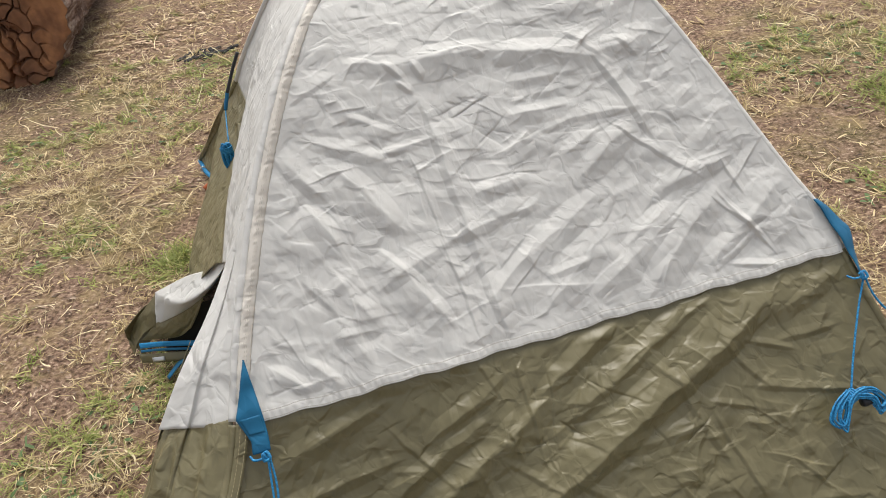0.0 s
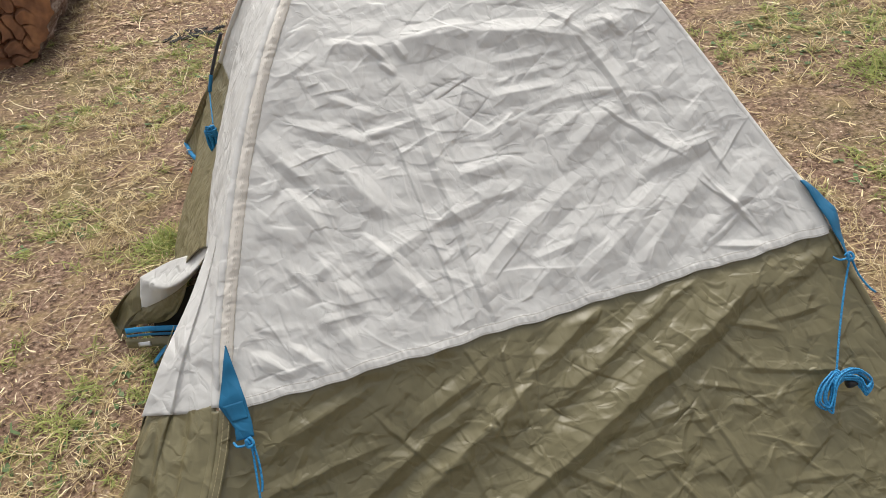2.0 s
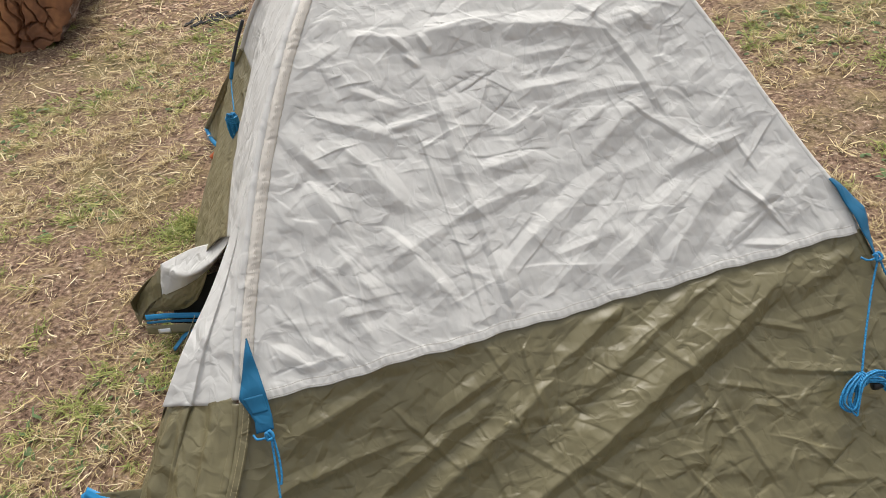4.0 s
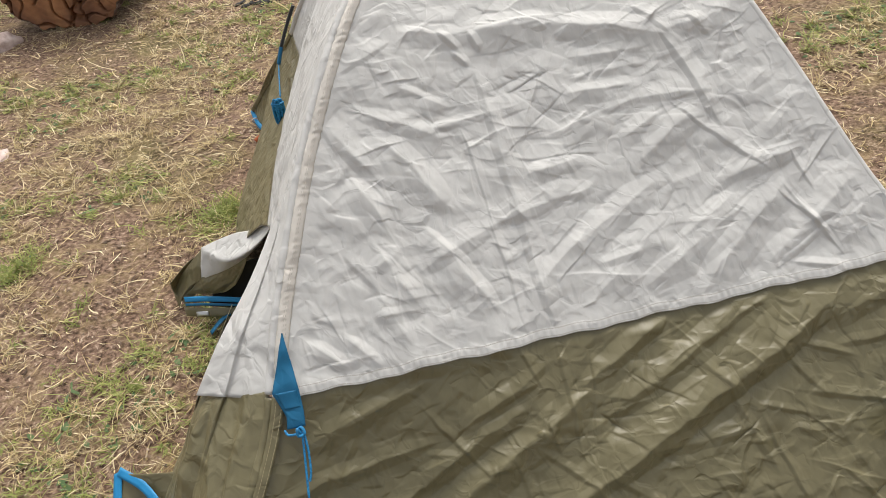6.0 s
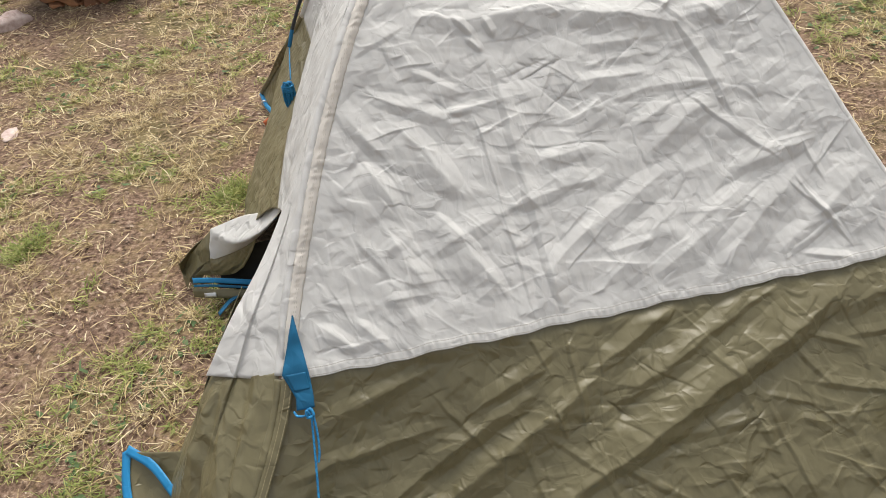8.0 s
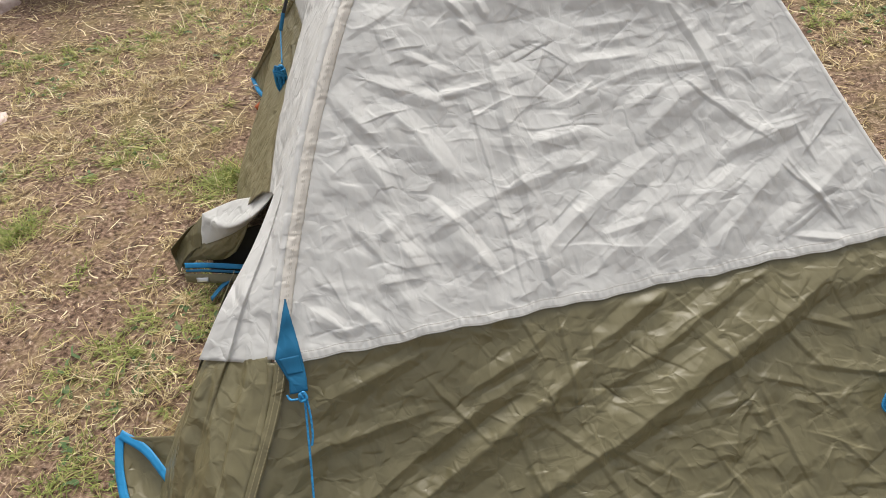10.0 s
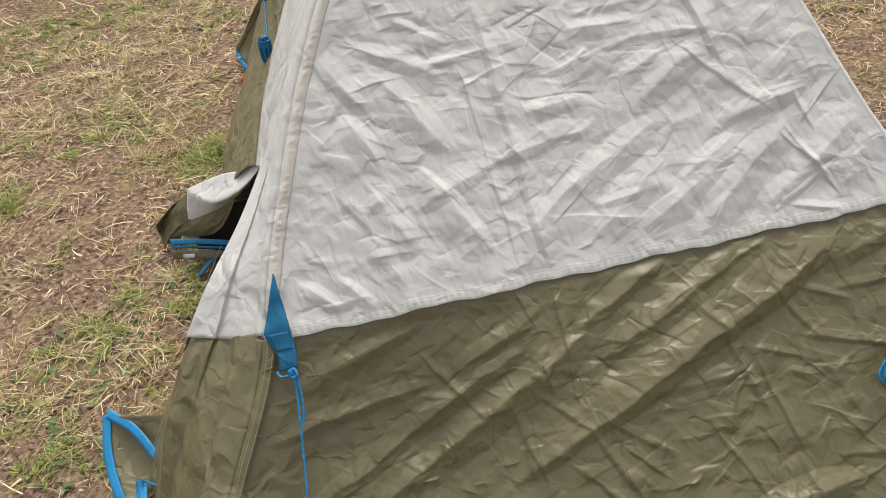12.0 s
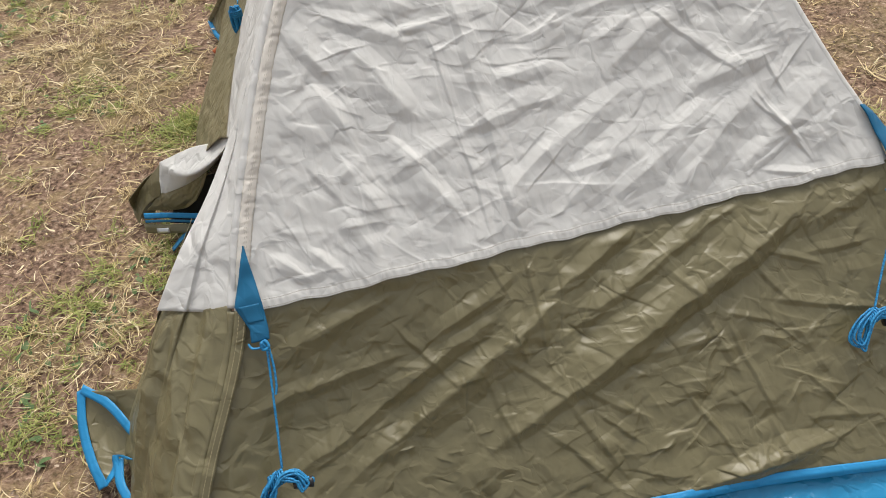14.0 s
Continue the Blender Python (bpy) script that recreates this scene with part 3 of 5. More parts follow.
def build_seam():
    """The taped pole seam at the near corner, its rolled edge and stitches."""
    k, s = np.meshgrid(np.linspace(0, 1, 10), np.linspace(0.0, 0.96, 400))
    r = np.random.default_rng(5)
    puck = np.interp(s[:, 0], np.linspace(0, 0.96, 240), r.normal(0, 1, 240))[:, None]
    u = left_u(s) - 0.004 + 0.023 * k + 0.0006 * puck
    h = 0.003 + 0.0009 * puck * np.exp(-((k - 0.45) / 0.15) ** 2) + 0.002 * np.sin(np.pi * k) - 0.004 * k ** 4
    tape = sheet("seam_tape", lift(u, s, h), BAND, tent, "puckered beige seam tape")
    a = np.arange(0.09, 0.94, 0.0075)
    jit = 0.0012 * r.normal(0, 1, len(a))
    quads = []
    for off in (0.0062, 0.0098):
        c = left_u(a) + off + jit
        quads.append(np.stack([lift(c, a, 0 * a + 0.0062), lift(c + 0.0016, a + 0.0008, 0 * a + 0.0062), lift(c + 0.0026, a + 0.0042, 0 * a + 0.0062), lift(c + 0.001, a + 0.0036, 0 * a + 0.0062)], 1))
    p = np.concatenate(quads)
    mesh_ob("seam_stitching", p, np.arange(len(p) * 4).reshape(-1, 4).tolist(), THREAD3, tape, "", False)
    s = np.linspace(0.006, 0.97, 160)
    p = lift(left_u(s) - 0.009, s, 0 * s - 0.005)
    tube("pole_sleeve", p, 0.009 + 0.0008 * np.sin(s * 60), LIGHT, tent, "rounded off-white pole sleeve", 14)
    s = np.linspace(-0.50, -0.0, 100)
    p = lift(left_u(s) - 0.008, s, 0 * s - 0.007)
    tube("pole_sleeve", p, 0.010 + 0.0012 * np.sin(s * 40), OLIVE, tent, "rounded olive pole sleeve", 14)
    verts = []
    for off in (0.0035, 0.0135):
        a = np.arange(-0.49, -0.005, 0.0062)
        lo = lift(left_u(a) + off, a, 0 * a + 0.0095)
        hi = lift(left_u(a + 0.004) + off, a + 0.004, 0 * a + 0.0095)
        lo2 = lift(left_u(a) + off + 0.0014, a, 0 * a + 0.0095)
        hi2 = lift(left_u(a + 0.004) + off + 0.0014, a + 0.004, 0 * a + 0.0095)
        verts.append(np.stack([lo, lo2, hi2, hi], 1))
    p = np.concatenate(verts)
    mesh_ob("seam_stitching", p, np.arange(len(p) * 4).reshape(-1, 4).tolist(), THREAD2, tent, "", False)
    k, s = np.meshgrid(np.linspace(0, 1, 6), np.linspace(-0.50, 0.0, 120))
    sheet("seam_tape", lift(left_u(s) - 0.004 + 0.022 * k, s, 0.006 + 0.002 * np.sin(np.pi * k)), OLIVE, tent, "olive felled corner seam")
    s = np.linspace(-0.50, 0.96, 160)
    p = lift(right_u(s) + 0.002, s, 0 * s - 0.008)
    n = 55
    tube("pole_sleeve", p[:n], 0.009, OLIVE, tent, "rounded olive pole sleeve", 12)
    tube("pole_sleeve", p[n - 1:], 0.009, LIGHT, tent, "rounded off-white pole sleeve", 12)


build_seam()

LENGTH = 1.66


def far_skew(w, s=0.0):
    """The far end stands a little to the right of the near end; its foot is drawn in before the corner, which is pulled out."""
    w, s = np.asarray(w, float), np.asarray(s, float)
    upper = curve_at(w, (-0.5, 0.3, 0.85, 1.1, 1.4, 1.7, 2.3), (0.0, 0.0, 0.03, 0.095, 0.132, 0.125, 0.12))
    foot = curve_at(w, (-0.5, 0.3, 0.85, 1.27, 1.365, 1.54, 1.72, 1.86, 1.96, 2.08), (0.0, 0.0, 0.03, 0.054, 0.063, 0.094, 0.135, 0.168, 0.140, 0.119))
    k = np.clip((-0.05 - s) / 0.5, 0, 1)
    return upper * (1 - k) + foot * k


def patch(stations, nu, nv):
    """A smooth cloth through rows of stations (u, w, z)."""
    rows = [spline(r, nu) for r in stations]
    cols = np.stack(rows, 0)
    out = np.stack([spline(cols[:, i], nv) for i in range(nu)], 1)
    return place(out[..., 0], out[..., 1], out[..., 2])


def ruffle(p, seed, amp, lo=0.02):
    """Adds creases to a patch, along its normals."""
    r, c = p.shape[:2]
    span_u = np.linalg.norm(p[r // 2, -1] - p[r // 2, 0])
    span_v = np.linalg.norm(p[-1, c // 2] - p[0, c // 2])
    x, y = np.meshgrid(np.linspace(0, span_u, c), np.linspace(0, span_v, r))
    edge = np.minimum(np.minimum(x, span_u - x), np.minimum(y, span_v - y))
    h = crumple(x, y, seed, amp) * np.clip(edge / 0.03, 0, 1)
    return p + normals_of(p) * h[..., None]


def build_other_sides():
    """The right and rear faces, and the far part of the door side."""
    def side(name, f, s0, s1, n, m, mat, label, toward, seed):
        q, s = np.meshgrid(np.linspace(0, 1, n), np.linspace(s0, s1, m))
        p = f(q, s)
        sheet(name, ruffle(p, seed, 1.0), mat, tent, label, 0.0012, toward)

    def right(q, s):
        w, z = face_wz(s)
        return place(right_u(s) - 0.03 * np.sin(np.pi * q), w + (LENGTH - 2 * w) * q, z)

    def rear(q, s):
        w, z = face_wz(s)
        return place(left_u(s) * (1 - q) + right_u(s) * q + far_skew(LENGTH - w) * (1 - q), LENGTH - w, z)

    side("side_panel", right, 0.0, 1.0, 60, 50, LIGHT, "off-white nylon side panel", (1, 0, 0.5), 71)
    side("side_panel", right, -0.5, 0.0, 60, 30, OLIVE, "olive nylon side panel", (1, 0, 0.5), 72)
    side("rear_panel", rear, 0.0, 1.0, 60, 50, LIGHT, "off-white nylon rear panel", (0, 1, 0.5), 73)
    side("rear_panel", rear, -0.5, 0.0, 60, 30, OLIVE, "olive nylon rear panel", (0, 1, 0.5), 74)

    # door side, far of the opening
    def door_side(q, s, near):
        w, z = face_wz(s)
        far = LENGTH - w
        ww = near + (far - near) * q
        u = left_u(s) + far_skew(ww, s) + 0.015 * np.sin(np.pi * np.clip(q, 0, 1)) * np.clip((s + 0.35) * 2.2, 0, 1)
        return place(u, ww, z)

    def near_edge(s):
        return curve_at(s, (-0.62, -0.40, -0.135, 0.0, 0.20, 0.336, 0.47, 0.62, 0.80, 1.0), (1.04, 0.88, 0.68, 0.52, 0.31, 0.345, 0.410, 0.515, 0.62, 0.7))

    q, s = np.meshgrid(np.linspace(0, 1, 150), np.linspace(-0.03, 0.98, 110))
    p = door_side(q, s, near_edge(s))
    sheet("door_panel", ruffle(p, 75, 0.9), LIGHT, tent, "off-white door panel, partly unzipped", 0.0012, (-1, 0, 0.5))
    q, s = np.meshgrid(np.linspace(0, 1, 120), np.linspace(-0.62, -0.03, 60))
    p = door_side(q, s, near_edge(s))
    sheet("door_panel", ruffle(p, 76, 1.3), OLIVE, tent, "olive lower door panel", 0.0012, (-1, 0, 0.5))
    s = np.linspace(-0.03, 0.9, 60)
    w, z = face_wz(s)
    tube("pole_sleeve", place(left_u(s) + far_skew(LENGTH - w), LENGTH - w, z), 0.011, LIGHT, tent, "", 10)
    s = np.linspace(-0.60, -0.03, 40)
    w, z = face_wz(s)
    tube("pole_sleeve", place(left_u(s) + far_skew(LENGTH - w, s), LENGTH - w, z), 0.011, OLIVE, tent, "", 10)
    # blue binding at the far foot
    qq = np.linspace(0.79, 1, 30)
    ww, zz = face_wz(-0.62)
    far = LENGTH - ww
    wq = 1.04 + (far - 1.04) * qq
    tube("edge_binding", place(left_u(-0.62) + far_skew(wq, -0.62) - 0.004, wq, zz), 0.010, TRIM, tent, "blue binding at the far foot", 8)


build_other_sides()


def build_cap():
    """The patch where the panels meet at the top."""
    x, y = np.meshgrid(np.linspace(0.44, 0.72, 24), np.linspace(0.70, 0.96, 24))
    z = float(face_wz(1.0)[1]) + 0.006 - 0.5 * ((x - 0.58) ** 2 + (y - 0.83) ** 2)
    sheet("roof_cap", place(x, y, z), LIGHT, tent, "", 0.0012, (0, 0, 1))


build_cap()


def standing(t):
    """The sunk fold in the strip beside the door."""
    return -0.009 * np.clip(1 - np.abs(t - 0.55) / np.where(t > 0.55, 0.05, 0.30), 0, 1)


def build_door_edge():
    """The strip between the corner seam and the door, in both colours."""
    zs = np.array([0.450, 0.53, 0.60, 0.66, 0.75, 0.85, 0.95, 1.02])
    eu = np.array([-0.184, -0.121, -0.048, 0.010, 0.072, 0.147, 0.232, 0.285])
    ew = np.array([0.10, 0.14, 0.20, 0.275, 0.355, 0.445, 0.545, 0.61])
    v = np.linspace(0, 1, 120)
    s = 0.0 + v * 0.72
    w, z = face_wz(s)
    z_e = 0.450 + v * (1.02 - 0.450)
    a = np.stack([left_u(s) - 0.012, w + 0.004, z - 0.006], -1)
    b = np.stack([curve_at(z_e, zs, eu), curve_at(z_e, zs, ew), z_e], -1)
    t = np.linspace(0, 1, 60)[None, :, None]
    m = a[:, None] * (1 - t) + b[:, None] * t
    # a standing pleat that dies out upwards
    bulge = 0.010 * np.sin(np.pi * t[..., 0]) * (1 - 0.5 * v[:, None]) + standing(t[..., 0]) * np.clip(1 - v[:, None] * 1.2, 0, 1)
    m[..., 0] += bulge * 0.3
    m[..., 1] -= bulge
    m[..., 2] += bulge * 0.93
    p = place(m[..., 0], m[..., 1], m[..., 2])
    sheet("door_edge", ruffle(p, 81, 0.9), LIGHT, tent, "off-white pleated strip beside the door", 0.0012, (-1, -1, 0.5))
    # olive below
    v = np.linspace(0, 1, 110)
    s = 0.005 - v * 0.569
    w, z = face_wz(s)
    a = np.stack([left_u(s) - 0.010, w, z], -1)
    z_e = 0.453 - v * 0.423
    b = np.stack([curve_at(v, (0, 0.05, 0.25, 0.57, 1), (-0.165, -0.186, -0.235, -0.297, -0.375)), 0.10 - 0.03 * v, z_e], -1)
    t = np.linspace(0, 1, 80)[None, :, None]
    m = a[:, None] * (1 - t) + b[:, None] * t
    tt, vv = t[..., 0], v[:, None]
    low = np.clip(vv * 3, 0, 1)
    flat = standing(tt - 0.03 * vv) * np.clip(1 - 0.8 * vv, 0, 1)
    bulge = 0.010 * np.sin(np.pi * tt) * (1 + 1.6 * low)
    bulge = bulge + 0.014 * (np.abs(np.sin(tt * 8.5 + 1.2 * vv + 0.6 * np.sin(5 * vv))) - 0.5) * low * np.sin(np.pi * tt) ** 0.6
    for c0, amp in ((0.24, 0.010), (0.78, 0.014), (0.90, 0.008)):
        d = tt - c0 - 0.06 * np.sin(4 * vv + 9 * c0)
        bulge = bulge + amp * np.exp(-np.abs(d) / np.where(d > 0, 0.03, 0.10)) * low
    m[..., 1] += 0.008 * np.clip(1 - vv * 14, 0, 1)
    m[..., 0] -= bulge * 0.5 - flat * 0.3
    m[..., 1] -= bulge * 0.8 + flat
    m[..., 2] += bulge * 0.75 * (1 - vv) + flat * 0.93
    p = place(m[..., 0], m[..., 1], m[..., 2])
    sheet("door_edge", ruffle(p, 82, 1.3), OLIVE, tent, "olive pleated foot beside the door", 0.0012, (-1, -1, 0.5))
    # the cloth turning back towards the opening
    back = patch([[(-0.183, 0.10, 0.445), (-0.17, 0.22, 0.42), (-0.12, 0.34, 0.45)],
                  [(-0.285, 0.09, 0.24), (-0.29, 0.20, 0.20), (-0.25, 0.36, 0.20)],
                  [(-0.37, 0.07, 0.03), (-0.39, 0.18, 0.05), (-0.36, 0.30, 0.03)]], 40, 50)
    sheet("door_edge", ruffle(back, 83, 1.0), OLIVE, tent, "", 0.0012, (-1, 0, 0.3))


build_door_edge()


def ribbon(name, pts, width, mat, parent, label="", across=(0, 0, 1), n=40):
    """A flat tape along stations (u, w, z)."""
    c = spline(pts, n)
    c = place(c[:, 0], c[:, 1], c[:, 2])
    ac = UA * across[0] + WA * across[1] + np.array([0, 0, 1.0]) * across[2]
    ac = ac / np.linalg.norm(ac)
    k = np.linspace(-0.5, 0.5, 4)
    return sheet(name, c[None] + k[:, None, None] * width * ac, mat, parent, label, 0.0018, (-1, -1, 1))


def build_stake_loop():
    """The foot of the door strip, pulled out and bound in blue."""
    cloth = patch([[(-0.455, 0.262, 0.125), (-0.40, 0.235, 0.135), (-0.30, 0.20, 0.15)],
                   [(-0.455, 0.20, 0.080), (-0.41, 0.19, 0.070), (-0.31, 0.16, 0.11)],
                   [(-0.435, 0.085, 0.022), (-0.40, 0.11, 0.030), (-0.325, 0.09, 0.06)]], 40, 50)
    foot = sheet("stake_loop", ruffle(cloth, 91, 1.2), OLIVE, tent, "olive cloth stake-out tab edged in blue", 0.0012, (-1, -1, 1))
    ribbon("edge_binding", [(-0.455, 0.262, 0.128), (-0.463, 0.20, 0.085), (-0.452, 0.13, 0.05), (-0.435, 0.078, 0.02)], 0.021, TRIM, foot, "", (0.9, 0.1, 0.3))
    ribbon("edge_binding", [(-0.453, 0.262, 0.130), (-0.40, 0.215, 0.118), (-0.36, 0.155, 0.095), (-0.328, 0.105, 0.068)], 0.020, TRIM, foot, "", (0.5, 0.6, 0.5))
    ribbon("edge_binding", [(-0.435, 0.082, 0.02), (-0.405, 0.105, 0.04), (-0.40, 0.125, 0.055), (-0.365, 0.10, 0.062)], 0.019, TRIM, foot, "", (0.7, -0.4, 0.3))
    ribbon("edge_binding", [(-0.395, 0.118, 0.05), (-0.395, 0.07, 0.035), (-0.375, 0.02, 0.02)], 0.020, TRIM, foot, "", (1, 0, 0.2))


build_stake_loop()


def build_flap():
    """The unzipped foot of the door, flopped outwards on the grass."""
    up = patch([[(0.056, 0.42, 0.671), (-0.015, 0.6, 0.484), (-0.092, 0.76, 0.345), (-0.168, 0.86, 0.279), (-0.277, 0.95, 0.198)],
                [(0.049, 0.405, 0.666), (-0.018, 0.57, 0.486), (-0.101, 0.73, 0.334), (-0.186, 0.83, 0.256), (-0.277, 0.945, 0.2)],
                [(0.047, 0.39, 0.665), (-0.021, 0.55, 0.483), (-0.112, 0.7, 0.325), (-0.197, 0.8, 0.241), (-0.277, 0.94, 0.198)],
                [(0.044, 0.4, 0.655), (-0.026, 0.57, 0.466), (-0.117, 0.72, 0.304), (-0.2, 0.815, 0.217), (-0.29, 0.925, 0.157)],
                [(0.041, 0.42, 0.641), (-0.031, 0.6, 0.443), (-0.123, 0.75, 0.278), (-0.206, 0.84, 0.184), (-0.304, 0.92, 0.111)]], 70, 48)
    sheet("door_flap", ruffle(up, 95, 1.0), LIGHT, tent, "off-white unzipped door corner flopped outwards", 0.0012, (-1, -0.5, 1))
    low = patch([[(-0.276, 0.947, 0.196), (-0.32, 0.965, 0.148), (-0.363, 0.98, 0.101), (-0.402, 0.99, 0.057)],
                [(-0.287, 0.925, 0.161), (-0.331, 0.95, 0.116), (-0.371, 0.965, 0.073), (-0.404, 0.975, 0.03)],
                [(-0.301, 0.915, 0.115), (-0.344, 0.935, 0.083), (-0.373, 0.945, 0.051), (-0.397, 0.955, 0.007)]], 50, 36)
    flap = sheet("door_flap", ruffle(low, 96, 1.0), OLIVE, tent, "olive foot of the opened door", 0.0012, (-1, -1, 0.6))
    inner = patch([[(-0.309, 0.925, 0.113), (-0.206, 0.845, 0.186), (-0.132, 0.76, 0.267)],
                [(-0.333, 0.93, 0.084), (-0.231, 0.86, 0.129), (-0.161, 0.8, 0.197)],
                [(-0.358, 0.94, 0.059), (-0.249, 0.88, 0.08), (-0.2, 0.84, 0.126)]], 50, 30)
    sheet("door_flap", ruffle(inner, 94, 1.6), OLIVE, tent, "olive inside of the opened door", 0.0012, (-1, -1, 0.2))
    shell = patch([[(-0.395, 0.95, 0.10), (-0.33, 1.0, 0.13), (-0.24, 1.06, 0.12)],
                   [(-0.40, 0.97, 0.05), (-0.35, 1.03, 0.06), (-0.26, 1.10, 0.05)],
                   [(-0.372, 0.94, 0.015), (-0.33, 1.02, 0.015), (-0.25, 1.10, 0.015)]], 30, 24)
    sheet("door_flap", ruffle(shell, 97, 1.2), OLIVE, tent, "", 0.0012, (-1, 0, 1))
    # added near-black sheet: paints the shaded interior behind the flap
    dark = patch([[(-0.03, 0.66, 0.33), (-0.10, 0.79, 0.235), (-0.20, 0.875, 0.165), (-0.28, 0.91, 0.10)],
                  [(-0.03, 0.66, 0.18), (-0.12, 0.83, 0.12), (-0.21, 0.89, 0.08), (-0.29, 0.93, 0.04)],
                  [(-0.05, 0.60, 0.012), (-0.15, 0.80, 0.010), (-0.22, 0.88, 0.010), (-0.31, 0.925, 0.010)]], 30, 24)
    sheet("shade_backing", ruffle(dark, 98, 0.8), SHADE_DARK, tent, "near-black sheet standing in for shade inside the door", 0.001, (-1, -1, 0.5))
    ribbon("zip_tape", [(-0.362, 0.905, 0.066), (-0.31, 0.880, 0.074), (-0.25, 0.860, 0.072), (-0.185, 0.845, 0.062)], 0.015, TRIM, flap, "blue zip tape", (0, 0.5, 0.85))
    ribbon("zip_tape", [(-0.362, 0.895, 0.054), (-0.31, 0.870, 0.062), (-0.25, 0.850, 0.060), (-0.185, 0.835, 0.050)], 0.007, BLUE, flap, "dark blue zip tape", (0, 0.5, 0.85))
    ribbon("door_hem", [(-0.368, 0.890, 0.034), (-0.31, 0.860, 0.040), (-0.25, 0.842, 0.040), (-0.20, 0.832, 0.032)], 0.026, OLIVE, flap, "", (0, 0.5, 0.85))
    ribbon("care_label", [(-0.335, 0.866, 0.036), (-0.300, 0.852, 0.040)], 0.013, STEEL, flap, "small grey label", (0, 0.5, 0.85), 6)
    ribbon("peg_tab", [(-0.30, 0.80, 0.012), (-0.265, 0.825, 0.03), (-0.24, 0.84, 0.035)], 0.022, BLUE, tent, "blue webbing peg tab", (0.3, -0.9, 0.2), 12)


build_flap()


def build_floor():
    """The blue tub floor, a tongue of which shows below the near edge."""
    x, y = np.meshgrid(np.linspace(-0.02, 1.24, 60), np.linspace(-0.16, 1.68, 60))
    edge = np.minimum(np.minimum(x + 0.02, 1.24 - x), np.minimum(y + 0.16, 1.68 - y))
    z = 0.012 + 0.10 * np.clip(1 - edge / 0.05, 0, 1) ** 2
    sheet("groundsheet", place(x, y, z), TUB, tent, "blue tub floor", 0.001, (0, 0, 1))
    q, t = np.meshgrid(np.linspace(0, 1, 120), np.linspace(0, 1, 24))
    u = -0.10 + 1.36 * q
    w = -0.325 - 0.16 * t + 0.01 * np.sin(u * 9)
    z = 0.105 - 0.085 * t + 0.006 * np.sin(u * 23 + 4 * t) * t
    sheet("groundsheet_edge", ruffle(place(u, w, z), 99, 0.9), TUB, tent, "blue groundsheet showing below the fly", 0.001, (0, -1, 1))


build_floor()


def build_tabs():
    """Blue webbing gussets at the corners, narrowing to a loop."""
    st = np.array([(0.102, 0.001, 0.003), (0.054, -0.016, 0.007), (0.006, -0.034, 0.011), (-0.036, -0.018, 0.012), (-0.057, -0.021, 0.010)])
    s = np.linspace(0.102, -0.057, 50)
    lo, hi = np.interp(s, st[::-1, 0], st[::-1, 1]), np.interp(s, st[::-1, 0], st[::-1, 2])
    k = np.linspace(0, 1, 10)
    u = lo[:, None] + (hi - lo)[:, None] * k
    ss = np.repeat(s[:, None], 10, 1)
    h = 0.013 + 0.003 * np.sin(np.pi * k)[None] + 0.0015 * np.sin(s * 110)[:, None]
    sheet("webbing_tab", lift(u, ss, h), BLUE, tent, "blue webbing guy tab", 0.0022)
    # a folded-back end, stitched
    sheet("webbing_loop", lift(u[30:40, 1:9], ss[30:40, 1:9], h[30:40, 1:9] + 0.0012), BLUE, tent, "", 0.0018)
    # right corner, wrapped round the edge
    c = right_u(s)
    u = c[:, None] + np.interp(s, (-0.07, -0.03, 0.03, 0.10), (0.0, 0.007, 0.006, -0.002))[:, None] + (0.014 + 0.026 * np.clip(1 - np.abs(s - 0.035) / 0.08, 0, 1))[:, None] * (k - 0.12)
    h = 0.010 - 0.016 * k[None] ** 1.5 + 0.002 * np.sin(s * 90)[:, None]
    sheet("webbing_tab", lift(u, ss, h), BLUE, tent, "blue webbing guy tab", 0.0022)


build_tabs()


